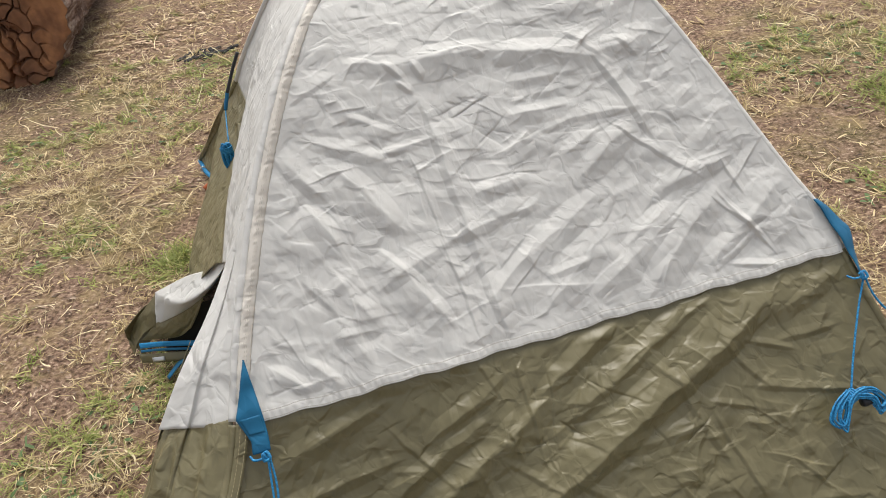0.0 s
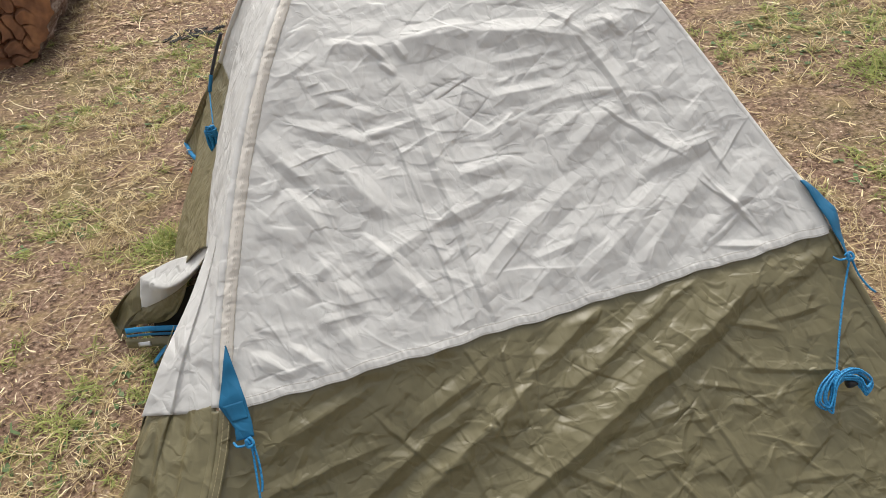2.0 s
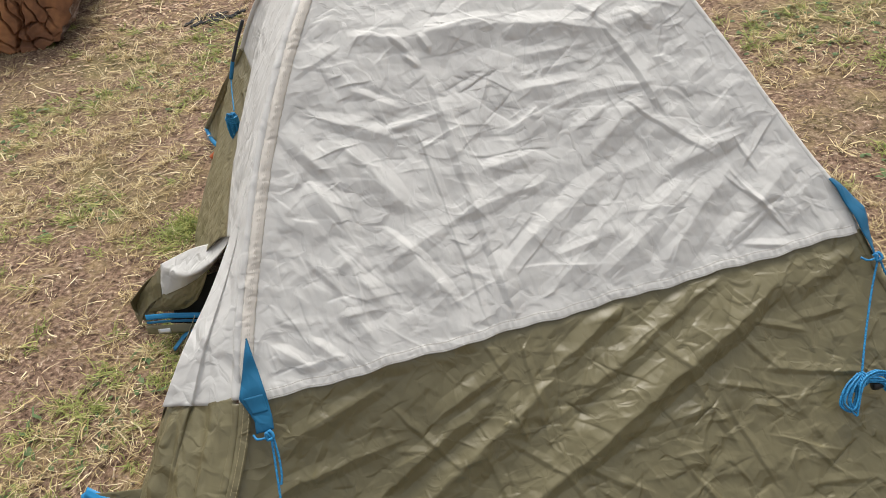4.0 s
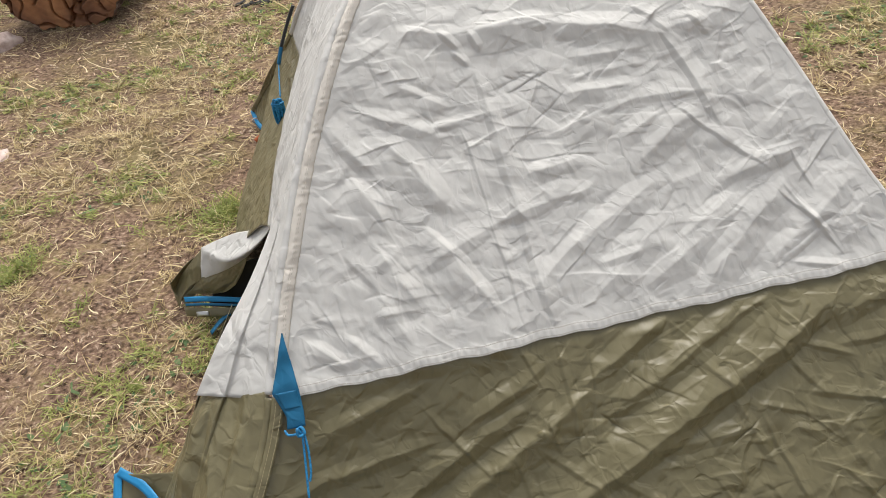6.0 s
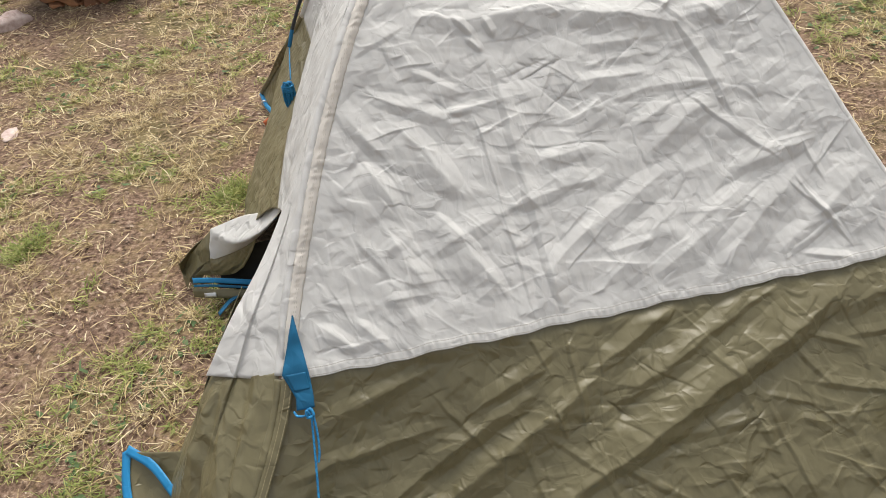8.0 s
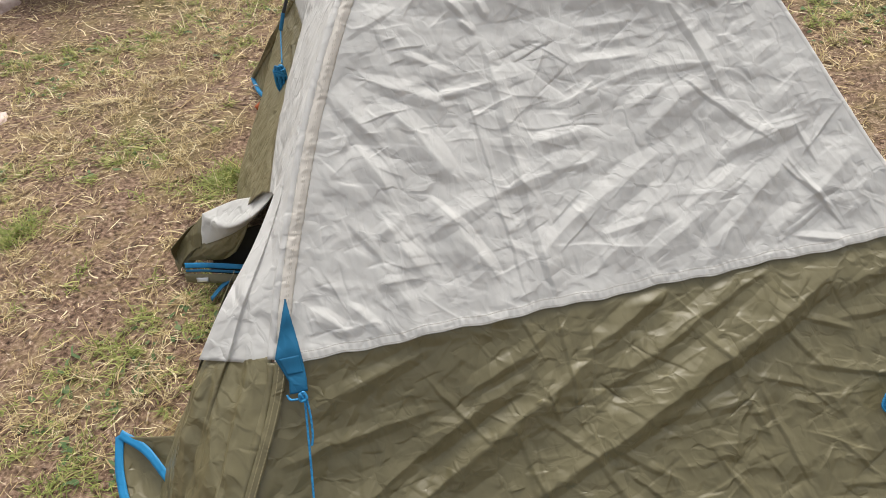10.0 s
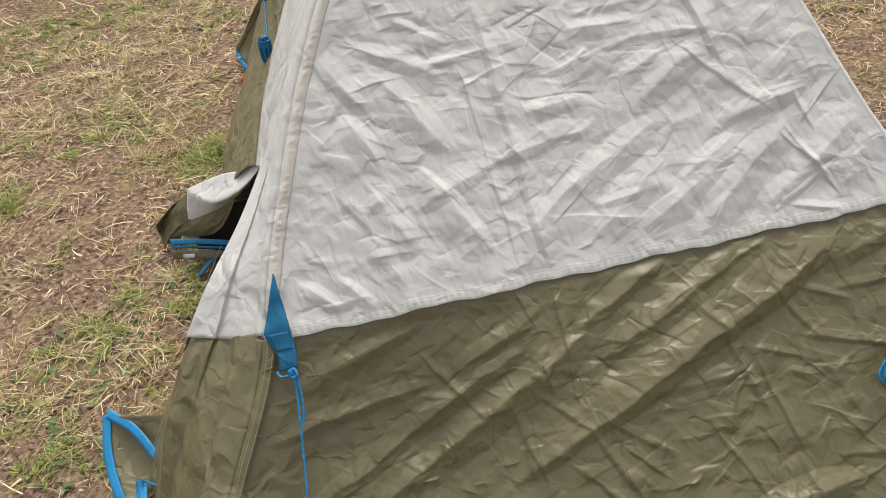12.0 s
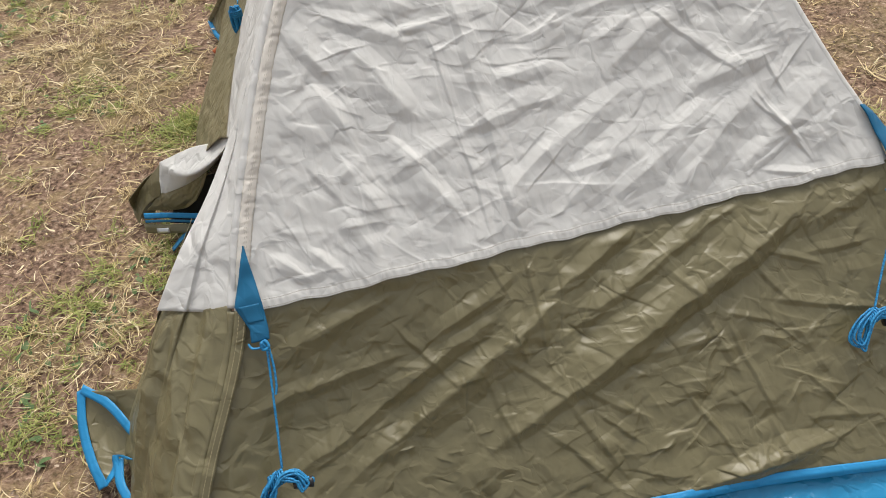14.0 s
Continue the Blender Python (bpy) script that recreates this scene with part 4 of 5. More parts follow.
def hank(lay, u0, s0, width, drop, n, seed, name="guyline", shift=0.0, tail=0.0):
    """A guyline: loop and knot at (u0, s0), a run of cord, and the rest wound into a hank. lay(u, s, h) puts points on the cloth."""
    r = np.random.default_rng(seed)
    g = new(name)
    tagged(g, "blue braided guyline wound into a hank, hanging from its webbing tab", "guyline", "guylines")
    R = 0.0021

    def cord(part_name, pts, label="", rad=R, m=60, under=None):
        c = spline(pts, m)
        return tube(part_name, lay(c[:, 0], c[:, 1], c[:, 2]), rad, CORD, under or g, label, 8)

    cord("loop", [(u0 - 0.016, s0 + 0.004, 0.006), (u0 - 0.010, s0 - 0.004, 0.014), (u0 + 0.008, s0 - 0.004, 0.014), (u0 + 0.013, s0 + 0.003, 0.008)])
    cord("knot", [(u0 + 0.004, s0 + 0.001, 0.012), (u0 + 0.013, s0 + 0.004, 0.017), (u0 + 0.016, s0 - 0.007, 0.018), (u0 + 0.006, s0 - 0.009, 0.016), (u0 + 0.006, s0 + 0.002, 0.019), (u0 + 0.014, s0 - 0.012, 0.012)], "tight knot", 0.0027)
    b = s0 - drop
    cord("cord", [(u0 + 0.012, s0 - 0.006, 0.012), (u0 + 0.013 + 0.3 * shift, s0 - 0.3 * drop, 0.010), (u0 + 0.013 + 0.7 * shift, s0 - 0.7 * drop, 0.010), (u0 + 0.013 + shift, b, 0.014)])
    cord("cord", [(u0 + 0.015, s0 - 0.006, 0.012), (u0 + 0.020 + 0.2 * shift + 0.3 * tail, s0 - 0.2 * drop, 0.010), (u0 + 0.021 + 0.4 * shift + 0.8 * tail, s0 - 0.36 * drop, 0.009), (u0 + 0.017 + 0.4 * shift + tail, s0 - 0.42 * drop, 0.009)], "doubled cord end")
    cx = u0 + 0.013 + shift
    coil = None
    for i in range(n):
        a = r.normal(0, 1, 8)
        o = (i - n / 2) / n
        wl = width * (0.52 + 0.035 * a[0])
        wr = width * (0.50 + 0.035 * a[1])
        dl, dr = width * (0.62 + 0.05 * a[2]), width * (0.50 + 0.06 * a[3])
        h0 = 0.010 + 0.006 * abs(a[4]) + 0.004 * (i % 3)
        t = 0.010 * o
        pts = [(cx - 0.010, b - 0.004 + t, h0), (cx - wl * 0.75, b - 0.022 + t, h0 + 0.003), (cx - wl - 0.006 * o, b - dl * 0.75, h0), (cx - wl * 0.80, b - dl, h0), (cx - wl * 0.55 + 0.006 * o, b - dl * 0.70, h0 + 0.002),
               (cx - wl * 0.35, b - 0.022 + t, h0 + 0.005), (cx, b - 0.010 + t, h0 + 0.004), (cx + wr * 0.6, b - 0.010 + t, h0 + 0.003), (cx + wr, b - 0.026 - 0.02 * abs(o), h0), (cx + wr * 1.02, b - dr * 0.8, h0), (cx + wr * 0.75, b - dr, h0),
               (cx + wr * 0.62, b - dr * 0.6, h0 + 0.003), (cx + wr * 0.4, b - 0.020 + t, h0 + 0.004), (cx - 0.006, b - 0.012 + t, h0 + 0.002)]
        if coil is None:
            coil = cord("coil", pts, "wound cord hank", R, 110)
        else:
            cord("strand", pts, "", R, 110, coil)
    th = np.linspace(0, 2 * np.pi, 20)
    for i in range(6):
        x = cx - 0.024 + 0.0044 * i
        c = np.stack([x + 0.003 * np.sin(th), b - 0.012 - 0.004 * (5 - i) * 0.4 + 0.011 * np.cos(th), 0.015 + 0.010 * np.sin(th)], -1)
        tube("binding_turn", lay(c[:, 0], c[:, 1], c[:, 2]), R, CORD, coil, "", 8)
    # tensioner
    c = np.array([(cx + 0.012, b - 0.030, 0.012), (cx + 0.045, b - 0.034, 0.012)])
    c = spline(np.array([c[0], c.mean(0), c[1]]), 12)
    tube("tensioner", lay(c[:, 0], c[:, 1], c[:, 2]), 0.0085 + 0.001 * np.sin(np.linspace(0, 9, 12)), BLACK, g, "black plastic line tensioner", 10)
    return g


def lay_near(u, s, h):
    q = np.clip((u - left_u(s)) / (right_u(s) - left_u(s)), 0, 1)
    return lift(u, s, h + sag(q, s) + 0.004)


hank(lay_near, -0.010, -0.062, 0.072, 0.206, 9, 3, shift=-0.022)
hank(lay_near, 1.140, -0.060, 0.100, 0.195, 7, 4, shift=-0.102, tail=0.065)


def build_far_hank():
    """The far corner's strap and its line, wound up lengthwise and hanging free."""
    g = new("guyline")
    tagged(g, "blue guyline wound lengthwise, hanging from a dark strap", "guyline", "guylines")

    def at(pts):
        p = np.asarray(pts, float)
        return place(p[:, 0], p[:, 1], p[:, 2])

    tube("strap", at(spline([(0.112, 1.46, 0.643), (0.082, 1.46, 0.591), (0.048, 1.45, 0.527)], 24)), 0.0055, BLACK, g, "black strap", 6)
    tube("webbing", at(spline([(0.048, 1.45, 0.527), (0.0385, 1.44, 0.5045), (0.029, 1.43, 0.482)], 16)), 0.006, BLUE, g, "dark blue webbing", 6)
    tube("cord", at(spline([(0.029, 1.43, 0.482), (0.022, 1.375, 0.454), (0.016, 1.32, 0.426)], 20)), 0.0022, CORD, g, "", 6)
    th = np.linspace(0, 2 * np.pi, 40)
    r = np.random.default_rng(6)
    coil = None
    for i in range(9):
        a = r.normal(0, 1, 4)
        o = (i - 4) / 4
        c = np.stack([0.004 + 0.010 * o + (0.006 + 0.001 * a[0]) * np.cos(th), 1.3 - 0.006 * a[1] + 0.003 * np.sin(th), 0.394 + 0.003 * a[2] + (0.032 + 0.003 * a[3]) * np.sin(th)], -1)
        if coil is None:
            coil = tube("coil", at(c), 0.003, CORD, g, "wound cord hank", 6)
        else:
            tube("strand", at(c), 0.003, CORD, coil, "", 6)
    for i in range(4):
        c = np.stack([0.004 + 0.017 * np.cos(th), 1.3 + 0.011 * np.sin(th), 0.402 + 0.005 * i + 0 * th], -1)
        tube("binding_turn", at(c), 0.003, CORD, coil, "", 6)
    tube("tensioner", at(spline([(0.004, 1.3, 0.364), (0.003, 1.3, 0.352), (0.002, 1.3, 0.34)], 8)), 0.006, BLACK, g, "black plastic line tensioner", 8)


build_far_hank()


# ---- log ----
def log_end_material():
    k = Mat("cut_log_end", 0.85, 0.0, 0.2)
    v = k.coords()
    rings = k.n.new("ShaderNodeTexWave")
    rings.wave_type, rings.rings_direction = "RINGS", "Y"
    rings.inputs["Scale"].default_value, rings.inputs["Distortion"].default_value, rings.inputs["Detail"].default_value = 9.0, 3.0, 3.0
    k.l.new(v, rings.inputs["Vector"])
    c = k.ramp(k.noise(4.0, 5, 0.6, v), [(0.3, (0.09, 0.045, 0.028)), (0.5, (0.22, 0.105, 0.058)), (0.68, (0.44, 0.21, 0.095))])
    c = k.mix(0.12, c, k.ramp(rings.outputs["Fac"], [(0.2, (0.08, 0.035, 0.02)), (0.9, (0.26, 0.13, 0.065))]))
    k.colour(c)
    k.bump(k.mix(0.5, rings.outputs["Fac"], k.noise(50.0, 5, 0.6, v)), 0.4, 0.006)
    return k.m


def bark_material():
    k = Mat("grey_bark", 0.95, 0.0, 0.1)
    v = k.coords((9, 1.6, 9))
    n = k.noise(3.0, 6, 0.7, v, 0.8)
    k.colour(k.ramp(n, [(0.3, (0.045, 0.024, 0.018)), (0.5, (0.20, 0.13, 0.10)), (0.72, (0.48, 0.42, 0.37))]))
    k.bump(n, 1.0, 0.03)
    return k.m


LOG_R = 0.36


def build_log():
    log = new("log")
    log.matrix_world = pose(-2.31, 4.36, LOG_R - 0.03, 0, 0, 10)
    tagged(log, "large felled log with cracked reddish cut end and grey bark", "log")
    th = np.linspace(0, 2 * np.pi, 120, endpoint=False)
    ys = np.linspace(0.0, 1.9, 60)
    t, y = np.meshgrid(th, ys)
    r = LOG_R * (1 + 0.035 * np.sin(2 * t + 0.5) + 0.02 * np.sin(5 * t + 1.3 + y) + 0.025 * np.sin(17 * t + 2 * np.sin(y * 3)) + 0.012 * np.sin(41 * t + y * 9))
    flakes = np.abs(gnoise(t * 7, y * 4, 15)) + 0.6 * np.abs(gnoise(t * 19, y * 9, 16))
    r = r + 0.07 * (flakes - 0.2) * np.clip(y / 0.06, 0, 1)
    p = np.stack([r * np.cos(t), y, r * np.sin(t)], -1)
    f = []
    n = 120
    for i in range(59):
        for k in range(n):
            f.append((i * n + k, i * n + (k + 1) % n, (i + 1) * n + (k + 1) % n, (i + 1) * n + k))
    f.append(tuple(range(59 * n, 60 * n)))
    mesh_ob("bark", p, f, bark_material(), log, "grey flaking bark")
    # cut end, with cracks sunk into it
    n, m = 360, 150
    rr = np.linspace(0, 1.0, m)
    t, q = np.meshgrid(np.linspace(0, 2 * np.pi, n, endpoint=False), rr)
    edge = LOG_R * (1 + 0.035 * np.sin(2 * t + 0.5) + 0.02 * np.sin(5 * t + 1.3) + 0.025 * np.sin(17 * t) + 0.012 * np.sin(41 * t))
    x, z = q * edge * np.cos(t), q * edge * np.sin(t)
    depth = 0.004 * np.sin(x * 40) * np.sin(z * 33)
    for a, b, kink, w in ((-1.35, 1.0, 0.05, 0.010), (-1.75, 0.95, -0.06, 0.012), (-0.95, 0.9, 0.05, 0.008), (2.6, 0.8, 0.06, 0.010), (0.7, 0.85, -0.05, 0.007), (1.6, 0.7, 0.04, 0.008), (-2.3, 0.75, 0.05, 0.008)):
        ca, sa = math.cos(a), math.sin(a)
        al, ac = x * ca + z * sa, -x * sa + z * ca
        d = np.abs(ac - 0.5 * kink * np.sin(al * 16) - 0.004 * np.sin(al * 75))
        depth += 0.06 * np.clip(1 - d / (0.8 * w), 0, 1) * (al > 0.02) * (al < b * LOG_R)
    # blocks that have split apart below the heart, and a hollow above it
    seeds = np.random.default_rng(14).uniform(-LOG_R, LOG_R, (46, 2))
    wx, wz = x + 0.012 * np.sin(z * 45), z + 0.012 * np.sin(x * 50)
    gaps = np.sort(np.stack([np.hypot(1.15 * (wx - sx), 0.8 * (wz - sz)) for sx, sz in seeds]), axis=0)
    split = np.clip(1.15 - np.hypot(x + 0.08, z + 0.10) / 0.30, 0, 1)
    depth += 0.05 * np.clip(1 - (gaps[1] - gaps[0]) / (0.004 + 0.014 * split), 0, 1) * np.clip(split * 3, 0, 1)
    depth += 0.10 * np.clip(1 - np.hypot(x - 0.02, z - 0.10) / 0.05, 0, 1)
    p = np.stack([x, depth, z], -1)
    f = []
    for i in range(m - 1):
        for k in range(n):
            f.append((i * n + k, (i + 1) * n + k, (i + 1) * n + (k + 1) % n, i * n + (k + 1) % n))
    mesh_ob("cut_end", p, f, log_end_material(), log, "reddish cut end split by dark cracks")


build_log()


# ---- stones, stake, charcoal ----
def stone_material():
    k = Mat("pale_stone", 0.85, 0.0, 0.25)
    k.colour(k.ramp(k.noise(22.0, 6, 0.65), [(0.3, (0.36, 0.25, 0.21)), (0.55, (0.58, 0.46, 0.41)), (0.75, (0.70, 0.62, 0.57))]))
    k.bump(k.noise(60.0, 5), 0.5, 0.006)
    return k.m


STONE = stone_material()


def lump(name, x, y, size, seed, mat, label, category, group=""):
    bm = bmesh.new()
    bmesh.ops.create_icosphere(bm, subdivisions=3, radius=1.0)
    for v in bm.verts:
        n = noise.noise(v.co * 1.3 + Vector((seed * 7.1, 0, 0))) * 0.35 + noise.noise(v.co * 3.1 + Vector((0, seed, 0))) * 0.14
        v.co *= 1 + n
        v.co.x, v.co.y, v.co.z = v.co.x * size[0], v.co.y * size[1], v.co.z * size[2]
    me = bpy.data.meshes.new(name)
    bm.to_mesh(me)
    bm.free()
    me.materials.append(mat)
    me.polygons.foreach_set("use_smooth", [True] * len(me.polygons))
    ob = new(name, me)
    ob.location = (x, y, float(ground_z(np.array(x), np.array(y))) - 0.012 + size[2] * 0.35)
    ob.rotation_euler = (0, 0, seed)
    tagged(ob, label, category, group)
    return ob


lump("stone", -2.66, 4.15, (0.11, 0.07, 0.05), 1, STONE, "pale pinkish fieldstone lying in the dirt", "stone", "stones")
lump("stone", -2.08, 2.96, (0.06, 0.035, 0.006), 2, STONE, "flat pale stone half buried in soil", "stone", "stones")
CHAR = Mat("charcoal", 0.9).colour((0.018, 0.017, 0.018)).m
pick = random.Random(12)
for k in range(34):
    cx, cy = -1.33 + pick.gauss(0, 0.065), 4.47 + pick.gauss(0, 0.05)
    sz = pick.uniform(0.012, 0.034)
    lump("charcoal", cx, cy, (sz, sz * 0.6, sz * 0.35), 1.0 + k, CHAR, "black burnt wood fragment on the ground", "charcoal", "burnt fragments")


def build_stake():
    st = new("tent_stake")
    tagged(st, "orange plastic tent stake pushed in at the tent foot", "tent stake")
    base = place(-0.122, 1.80, 0.0)
    p = base + np.array([(0.0, 0, -0.08), (0.0, 0, 0.0), (0.004, 0.004, 0.045), (0.008, 0.008, 0.06)])
    tube("shaft", spline(p, 16), 0.010, ORANGE, st, "", 8)
    h = base + np.array([(-0.02, -0.012, 0.052), (0.0, 0.0, 0.062), (0.022, 0.014, 0.055)])
    tube("hook", spline(h, 12), 0.011, ORANGE, st, "", 8)
    r = np.linspace(0, 2 * np.pi, 20)
    c = place(-0.145 + 0.010 * np.cos(r), 1.98 + 0 * r, 0.045 + 0.010 * np.sin(r))
    tube("ring", c, 0.003, STEEL, st, "grey metal ring", 6)


build_stake()


# ---- grass and litter ----
def island_material(name, stops, rough=0.8, thin=0.2):
    k = Mat(name, rough, 0.0, 0.25)
    c = k.ramp(k.island(), stops)
    k.colour(k.mix(0.25, c, k.ramp(k.noise(30.0, 3), [(0.3, tuple(0.5 * v for v in stops[0][1])), (0.7, stops[-1][1])])))
    k.thin(thin, stops[len(stops) // 2][1])
    return k.m


STRAW = island_material("straw", [(0.0, (0.09, 0.05, 0.026)), (0.32, (0.29, 0.195, 0.085)), (0.66, (0.60, 0.465, 0.22)), (1.0, (0.92, 0.82, 0.56))])
GREEN = island_material("green_grass", [(0.0, (0.08, 0.12, 0.025)), (0.35, (0.18, 0.24, 0.05)), (0.7, (0.32, 0.36, 0.10)), (1.0, (0.52, 0.47, 0.18))], 0.6, 0.3)
LITTER = island_material("litter", [(0.0, (0.04, 0.022, 0.015)), (0.45, (0.13, 0.075, 0.05)), (0.85, (0.30, 0.20, 0.14)), (1.0, (0.60, 0.50, 0.38))], 0.9, 0.0)
CHIPS = island_material("wood_chip", [(0.0, (0.10, 0.05, 0.03)), (0.4, (0.30, 0.17, 0.10)), (0.8, (0.55, 0.38, 0.25)), (1.0, (0.80, 0.66, 0.48))], 0.85, 0.0)
CLOVER = island_material("clover", [(0.0, (0.05, 0.10, 0.03)), (0.5, (0.10, 0.17, 0.06)), (1.0, (0.17, 0.23, 0.10))], 0.6, 0.25)


def smooth_field(x, y, freq, seed):
    """A cheap smooth random field of about -1 to 1."""
    r = np.random.default_rng(seed)
    h = np.zeros_like(x)
    for k in range(9):
        a = r.uniform(0, 2 * np.pi)
        f = freq * r.uniform(0.6, 2.4)
        h += np.sin(f * (x * np.cos(a) + y * np.sin(a)) + r.uniform(0, 6.28)) / (f / freq) ** 0.5
    return h / 4


def under_tent(x, y):
    u = (x - OA[0]) * UA[0] + (y - OA[1]) * UA[1]
    w = (x - OA[0]) * WA[0] + (y - OA[1]) * WA[1]
    return (u > -0.19) & (u < 1.28) & (w > -0.33) & (w < 1.85)


def spots(n, seed):
    """Places on the ground, denser near the camera."""
    r = np.random.default_rng(seed)
    y = 0.7 + 6.6 * r.uniform(0, 1, n) ** 1.3
    half = (1.2 + 0.75 * y) * (1 + 0.22 * np.abs(r.normal(0, 1, n)))
    y = y - 0.18 * np.abs(r.normal(0, 1, n))
    x = r.uniform(-1, 1, n) * half - 0.15 * y
    hidden = (x / y > -0.24) & (x / y < 0.36) & (y > 2.2) & (r.uniform(0, 1, n) < 0.75)
    keep = ~hidden & ~under_tent(x, y) & ~((np.abs(x + 2.5) < 0.30) & (y > 4.37) & (y < 6.3))
    return x[keep], y[keep]


def blades(name, x, y, length, width, rise, mat, seed, label, category, bend=0.4):
    """Thin curved blades, four points a side, all in one mesh."""
    r = np.random.default_rng(seed)
    n = len(x)
    a = r.uniform(0, 2 * np.pi, n)
    ln = length * r.lognormal(-0.05, 0.5, n) * (0.85 + 0.06 * y)
    wd = width * r.lognormal(0, 0.25, n) * (0.62 + 0.24 * y)
    up = rise * r.uniform(0.1, 1.0, n)
    turn = bend * r.normal(0, 1, n)
    z0 = ground_z(x, y) - 0.012 + r.uniform(0, 0.008, n)
    pts = []
    for k in range(4):
        t = k / 3
        ang = a + turn * t
        px, py = x + ln * t * np.cos(ang) * np.sqrt(np.clip(1 - up ** 2, 0.05, 1)), y + ln * t * np.sin(ang) * np.sqrt(np.clip(1 - up ** 2, 0.05, 1))
        pz = z0 + ln * up * (t - 0.35 * t * t)
        half = wd * (0.5, 0.5, 0.38, 0.06)[k]
        pts.append(np.stack([px - half * np.sin(ang), py + half * np.cos(ang), pz], -1))
        pts.append(np.stack([px + half * np.sin(ang), py - half * np.cos(ang), pz + 0.3 * half], -1))
    v = np.stack(pts, 1).reshape(-1, 3)
    b = (np.arange(n) * 8)[:, None, None]
    q = np.array([[0, 1, 3, 2], [2, 3, 5, 4], [4, 5, 7, 6]])[None]
    f = (b + q).reshape(-1, 4)
    me = bpy.data.meshes.new(name)
    me.vertices.add(len(v))
    me.vertices.foreach_set("co", v.ravel())
    me.loops.add(f.size)
    me.loops.foreach_set("vertex_index", f.ravel().astype(np.int32))
    me.polygons.add(len(f))
    me.polygons.foreach_set("loop_start", np.arange(0, f.size, 4, dtype=np.int32))
    me.update(calc_edges=True)
    me.materials.append(mat)
    ob = new(name, me)
    tagged(ob, label, category, kind="stuff")
    return ob


def blobs(x, y, spots_):
    return sum(a * np.exp(-((x - cx) ** 2 + (y - cy) ** 2) / rad ** 2) for cx, cy, rad, a in spots_)


def clumps(x, y, n, jitter, seed):
    """Each place repeated n times close by, for tufts."""
    q = np.random.default_rng(seed)
    m = len(x) * n
    return np.repeat(x, n) + jitter * q.normal(0, 1, m), np.repeat(y, n) + jitter * q.normal(0, 1, m)


GREENS = ((-1.98, 3.42, 0.25, 1.1), (-2.35, 3.54, 0.30, 1.1), (-1.90, 3.18, 0.16, 0.9), (-1.35, 2.54, 0.12, 1.0), (-1.62, 2.21, 0.09, 1.1), (-1.17, 1.40, 0.16, 1.0), (-1.10, 1.57, 0.12, 0.9), (-1.00, 1.18, 0.10, 1.0),
          (-1.65, 3.71, 0.25, 0.7), (-1.40, 3.91, 0.20, 0.7), (-0.93, 1.74, 0.12, 0.9), (1.40, 3.45, 0.30, 1.2), (1.80, 3.40, 0.30, 1.2), (1.31, 2.30, 0.12, 1.0), (-1.08, 1.42, 0.32, 0.5))


def greenness(x, y):
    g = 0.8 * smooth_field(x, y, 3.2, 21) + 0.7 * smooth_field(x, y, 9.0, 22) - 0.12
    return g + blobs(x, y, GREENS) - 0.7 * blobs(x, y, BARE)


BARE = ((-1.30, 2.15, 0.24, 1.2), (-1.22, 1.86, 0.20, 1.1), (-1.45, 2.42, 0.18, 0.8), (-1.05, 1.14, 0.18, 1.0), (-2.25, 3.86, 0.22, 1.1), (-1.92, 3.85, 0.22, 0.9), (-1.36, 2.97, 0.14, 0.7), (-1.50, 4.86, 0.35, 0.8),
        (1.34, 3.95, 0.30, 1.2), (1.38, 2.68, 0.26, 1.3), (1.62, 2.85, 0.25, 1.0), (2.1, 5.2, 0.35, 1.0), (1.3, 2.0, 0.14, 0.7), (-1.36, 1.60, 0.12, 0.8))


def bareness(x, y):
    g = 0.45 * smooth_field(x, y, 2.6, 31) + 0.55 * smooth_field(x, y, 9.0, 32) + 0.45 * smooth_field(x, y, 24.0, 33) - 0.30
    return g + blobs(x, y, BARE)


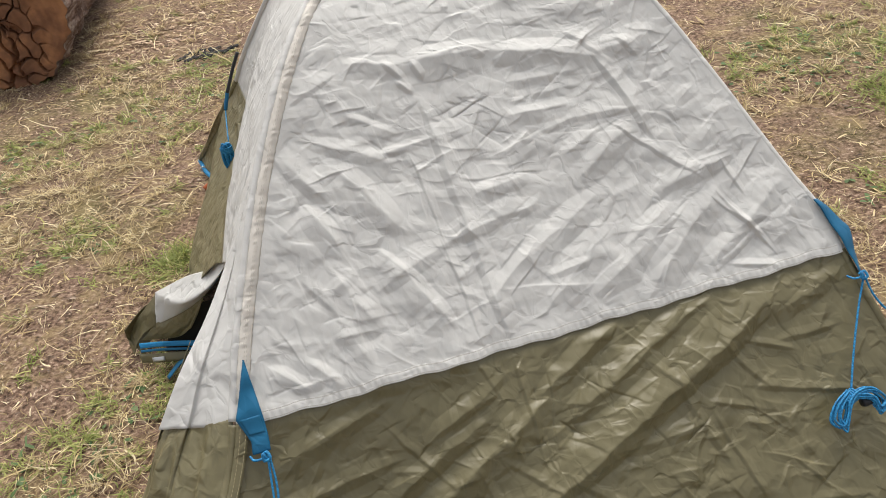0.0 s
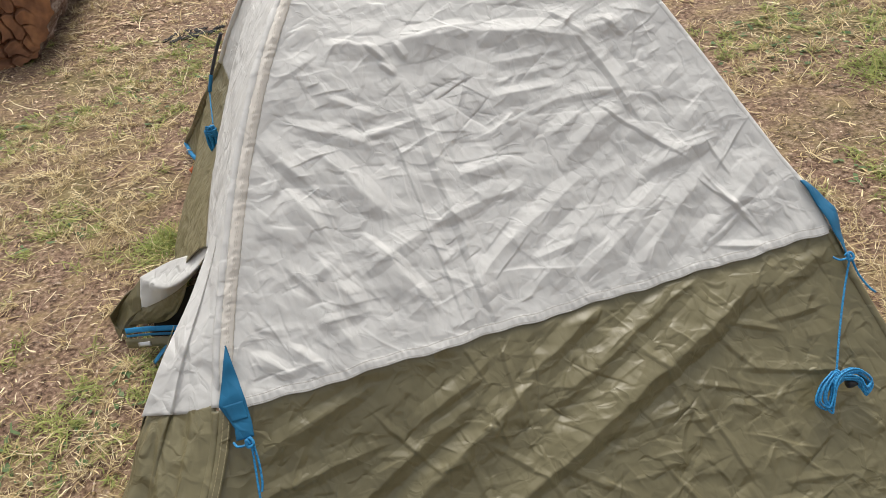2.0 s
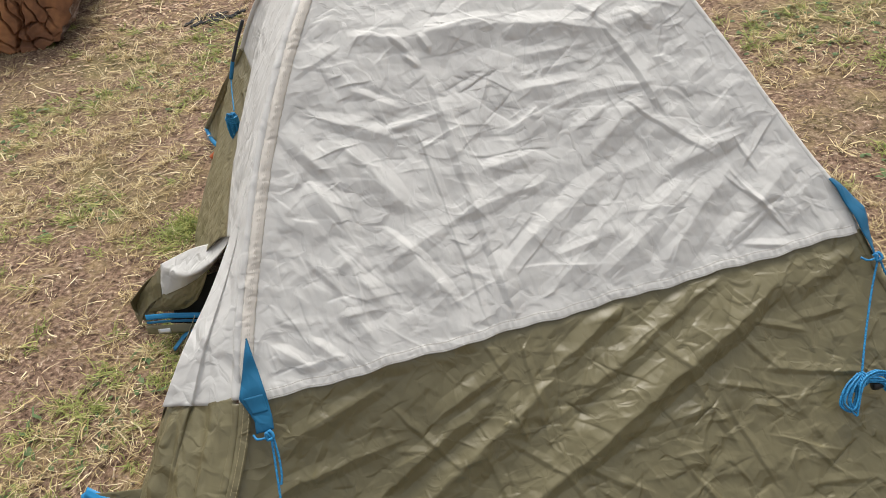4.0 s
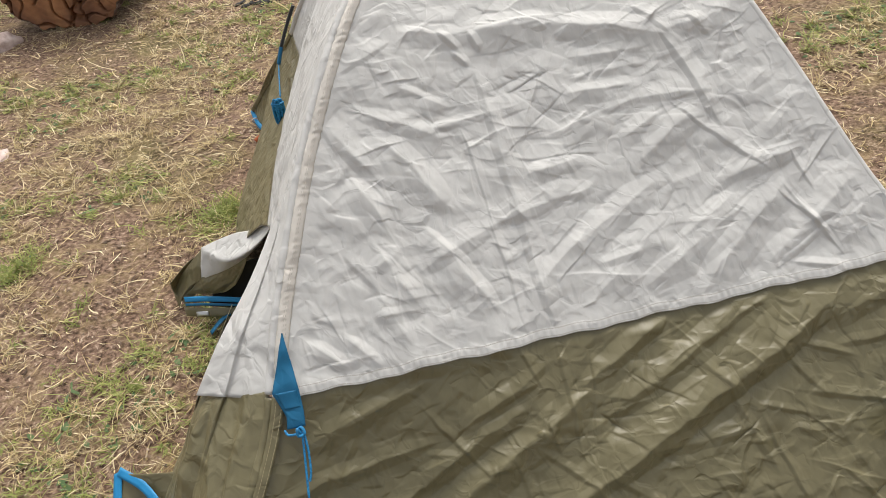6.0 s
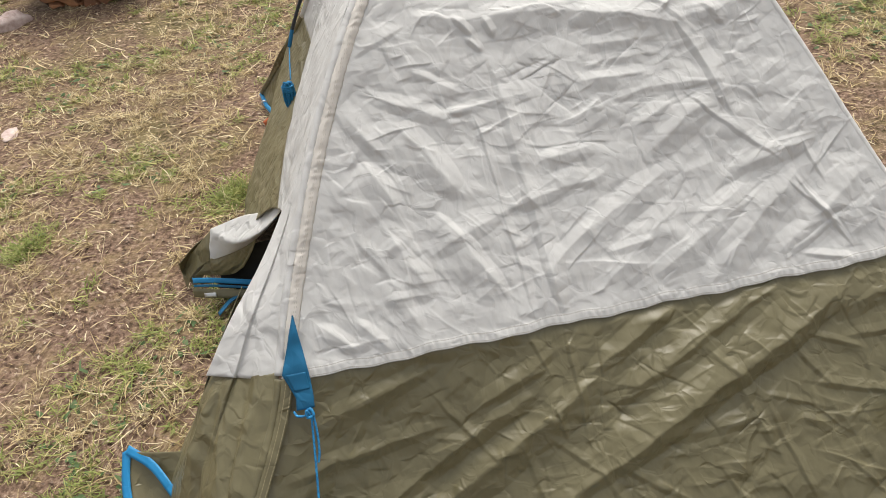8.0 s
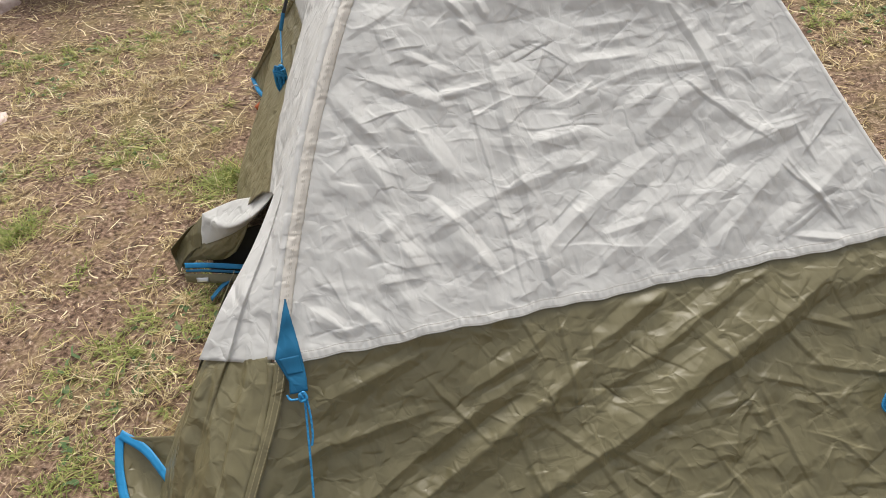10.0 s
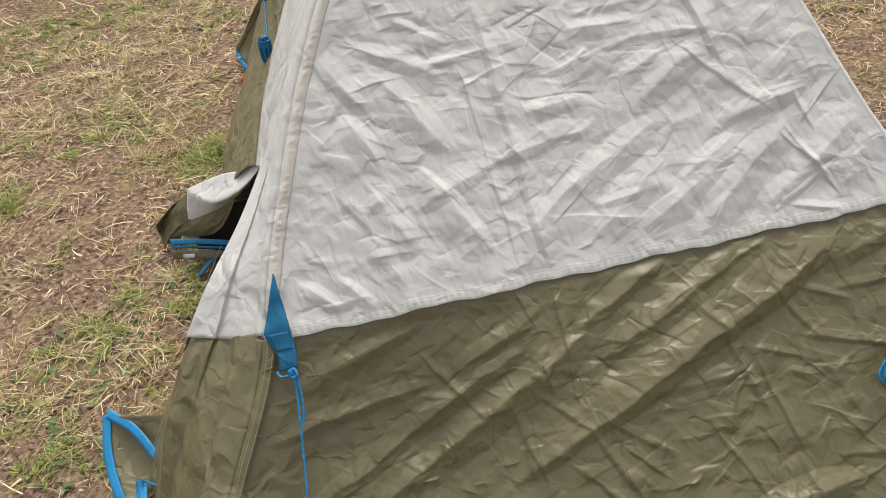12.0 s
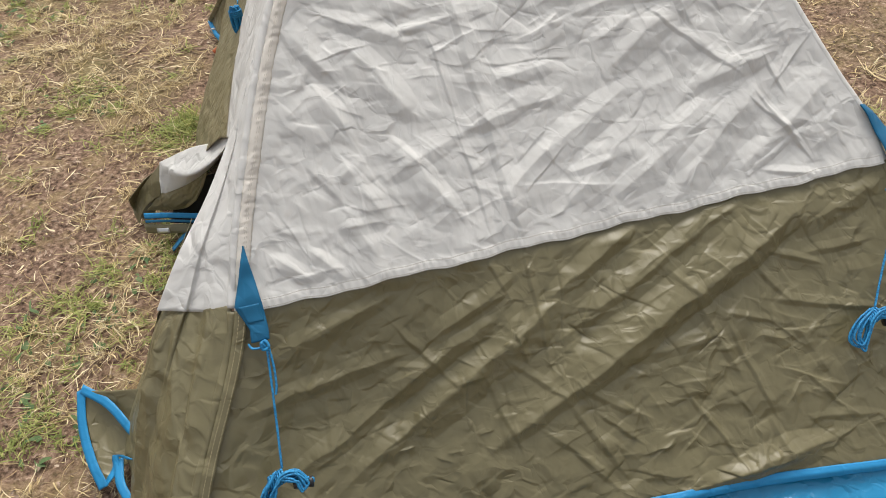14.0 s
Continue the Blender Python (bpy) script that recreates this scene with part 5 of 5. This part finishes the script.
def build_cover():
    x, y = spots(150000, 51)
    q = np.random.default_rng(52).uniform(0, 1, len(x))
    k = q < np.clip(0.66 - 0.90 * bareness(x, y), 0.20, 1)
    blades("dry_straw", x[k], y[k], 0.032, 0.0018, 0.36, STRAW, 53, "matted dry straw covering the ground", "straw", 0.25)
    x, y = spots(5200, 54)
    q = np.random.default_rng(55).uniform(0, 1, len(x))
    k = q < np.clip(0.55 - 1.0 * bareness(x, y), 0.02, 1)
    x, y = clumps(x[k], y[k], 26, 0.013, 56)
    blades("dry_tufts", x, y, 0.046, 0.0017, 0.85, STRAW, 57, "withered tufts of yellow grass", "dry grass", 0.5)
    x, y = spots(8500, 61)
    q = np.random.default_rng(62).uniform(0, 1, len(x))
    k = q < np.clip(0.20 + 1.3 * greenness(x, y), 0.04, 1)
    x, y = clumps(x[k], y[k], 22, 0.016, 64)
    blades("green_grass", x, y, 0.030, 0.0028, 0.75, GREEN, 63, "thin short green grass in patches", "grass", 0.7)
    x, y = spots(38000, 71)
    r = np.random.default_rng(72).uniform(0, 1, len(x))
    k = r < np.clip(0.45 + 0.5 * bareness(x, y), 0.15, 1)
    blades("leaf_litter", x[k], y[k], 0.012, 0.0050, 0.3, LITTER, 73, "broken bark chips and leaf litter", "litter", 0.9)
    q = np.random.default_rng(111)
    x, y = -1.75 + 0.33 * q.normal(0, 1, 1500), 4.75 + 0.5 * q.normal(0, 1, 1500)
    k = ~under_tent(x, y) & ~((np.abs(x + 2.45) < 0.40) & (y > 4.30))
    blades("wood_chips", x[k], y[k], 0.022, 0.0055, 0.3, CHIPS, 113, "pale split wood chips strewn beside the log", "wood chips", 0.3)
    x, y = spots(16000, 81)
    k = greenness(x, y) > 0.38
    blades("clover", x[k], y[k], 0.018, 0.013, 0.45, CLOVER, 83, "low clover leaves between the straw", "clover", 0.9)
    q = np.random.default_rng(101)
    x, y = q.uniform(-6, 6, 30000), q.uniform(-4, 9, 30000)
    k = ~under_tent(x, y) & ~((np.abs(x + 2.5) < 0.5) & (y > 4.2) & (y < 6.4))
    blades("loose_straw", x[k], y[k], 0.050, 0.0036, 0.4, STRAW, 103, "loose dry stalks strewn over the campsite", "straw", 0.4)
    # strong tufts beside the tent
    r = np.random.default_rng(91)
    for name, cx, cy, n, rad in (("grass_tuft", -0.98, 2.40, 420, 0.085), ("grass_tuft", 1.72, 2.95, 900, 0.16), ("grass_tuft", 1.55, 2.35, 500, 0.10), ("grass_tuft", -1.62, 2.15, 300, 0.07), ("grass_tuft", -1.45, 1.28, 400, 0.09)):
        tx, ty = cx + rad * r.normal(0, 0.5, n), cy + rad * r.normal(0, 0.5, n)
        blades(name, tx, ty, 0.045, 0.0028, 0.9, GREEN, 95, "fresh green tuft of short grass", "grass tuft", 0.7)


build_cover()
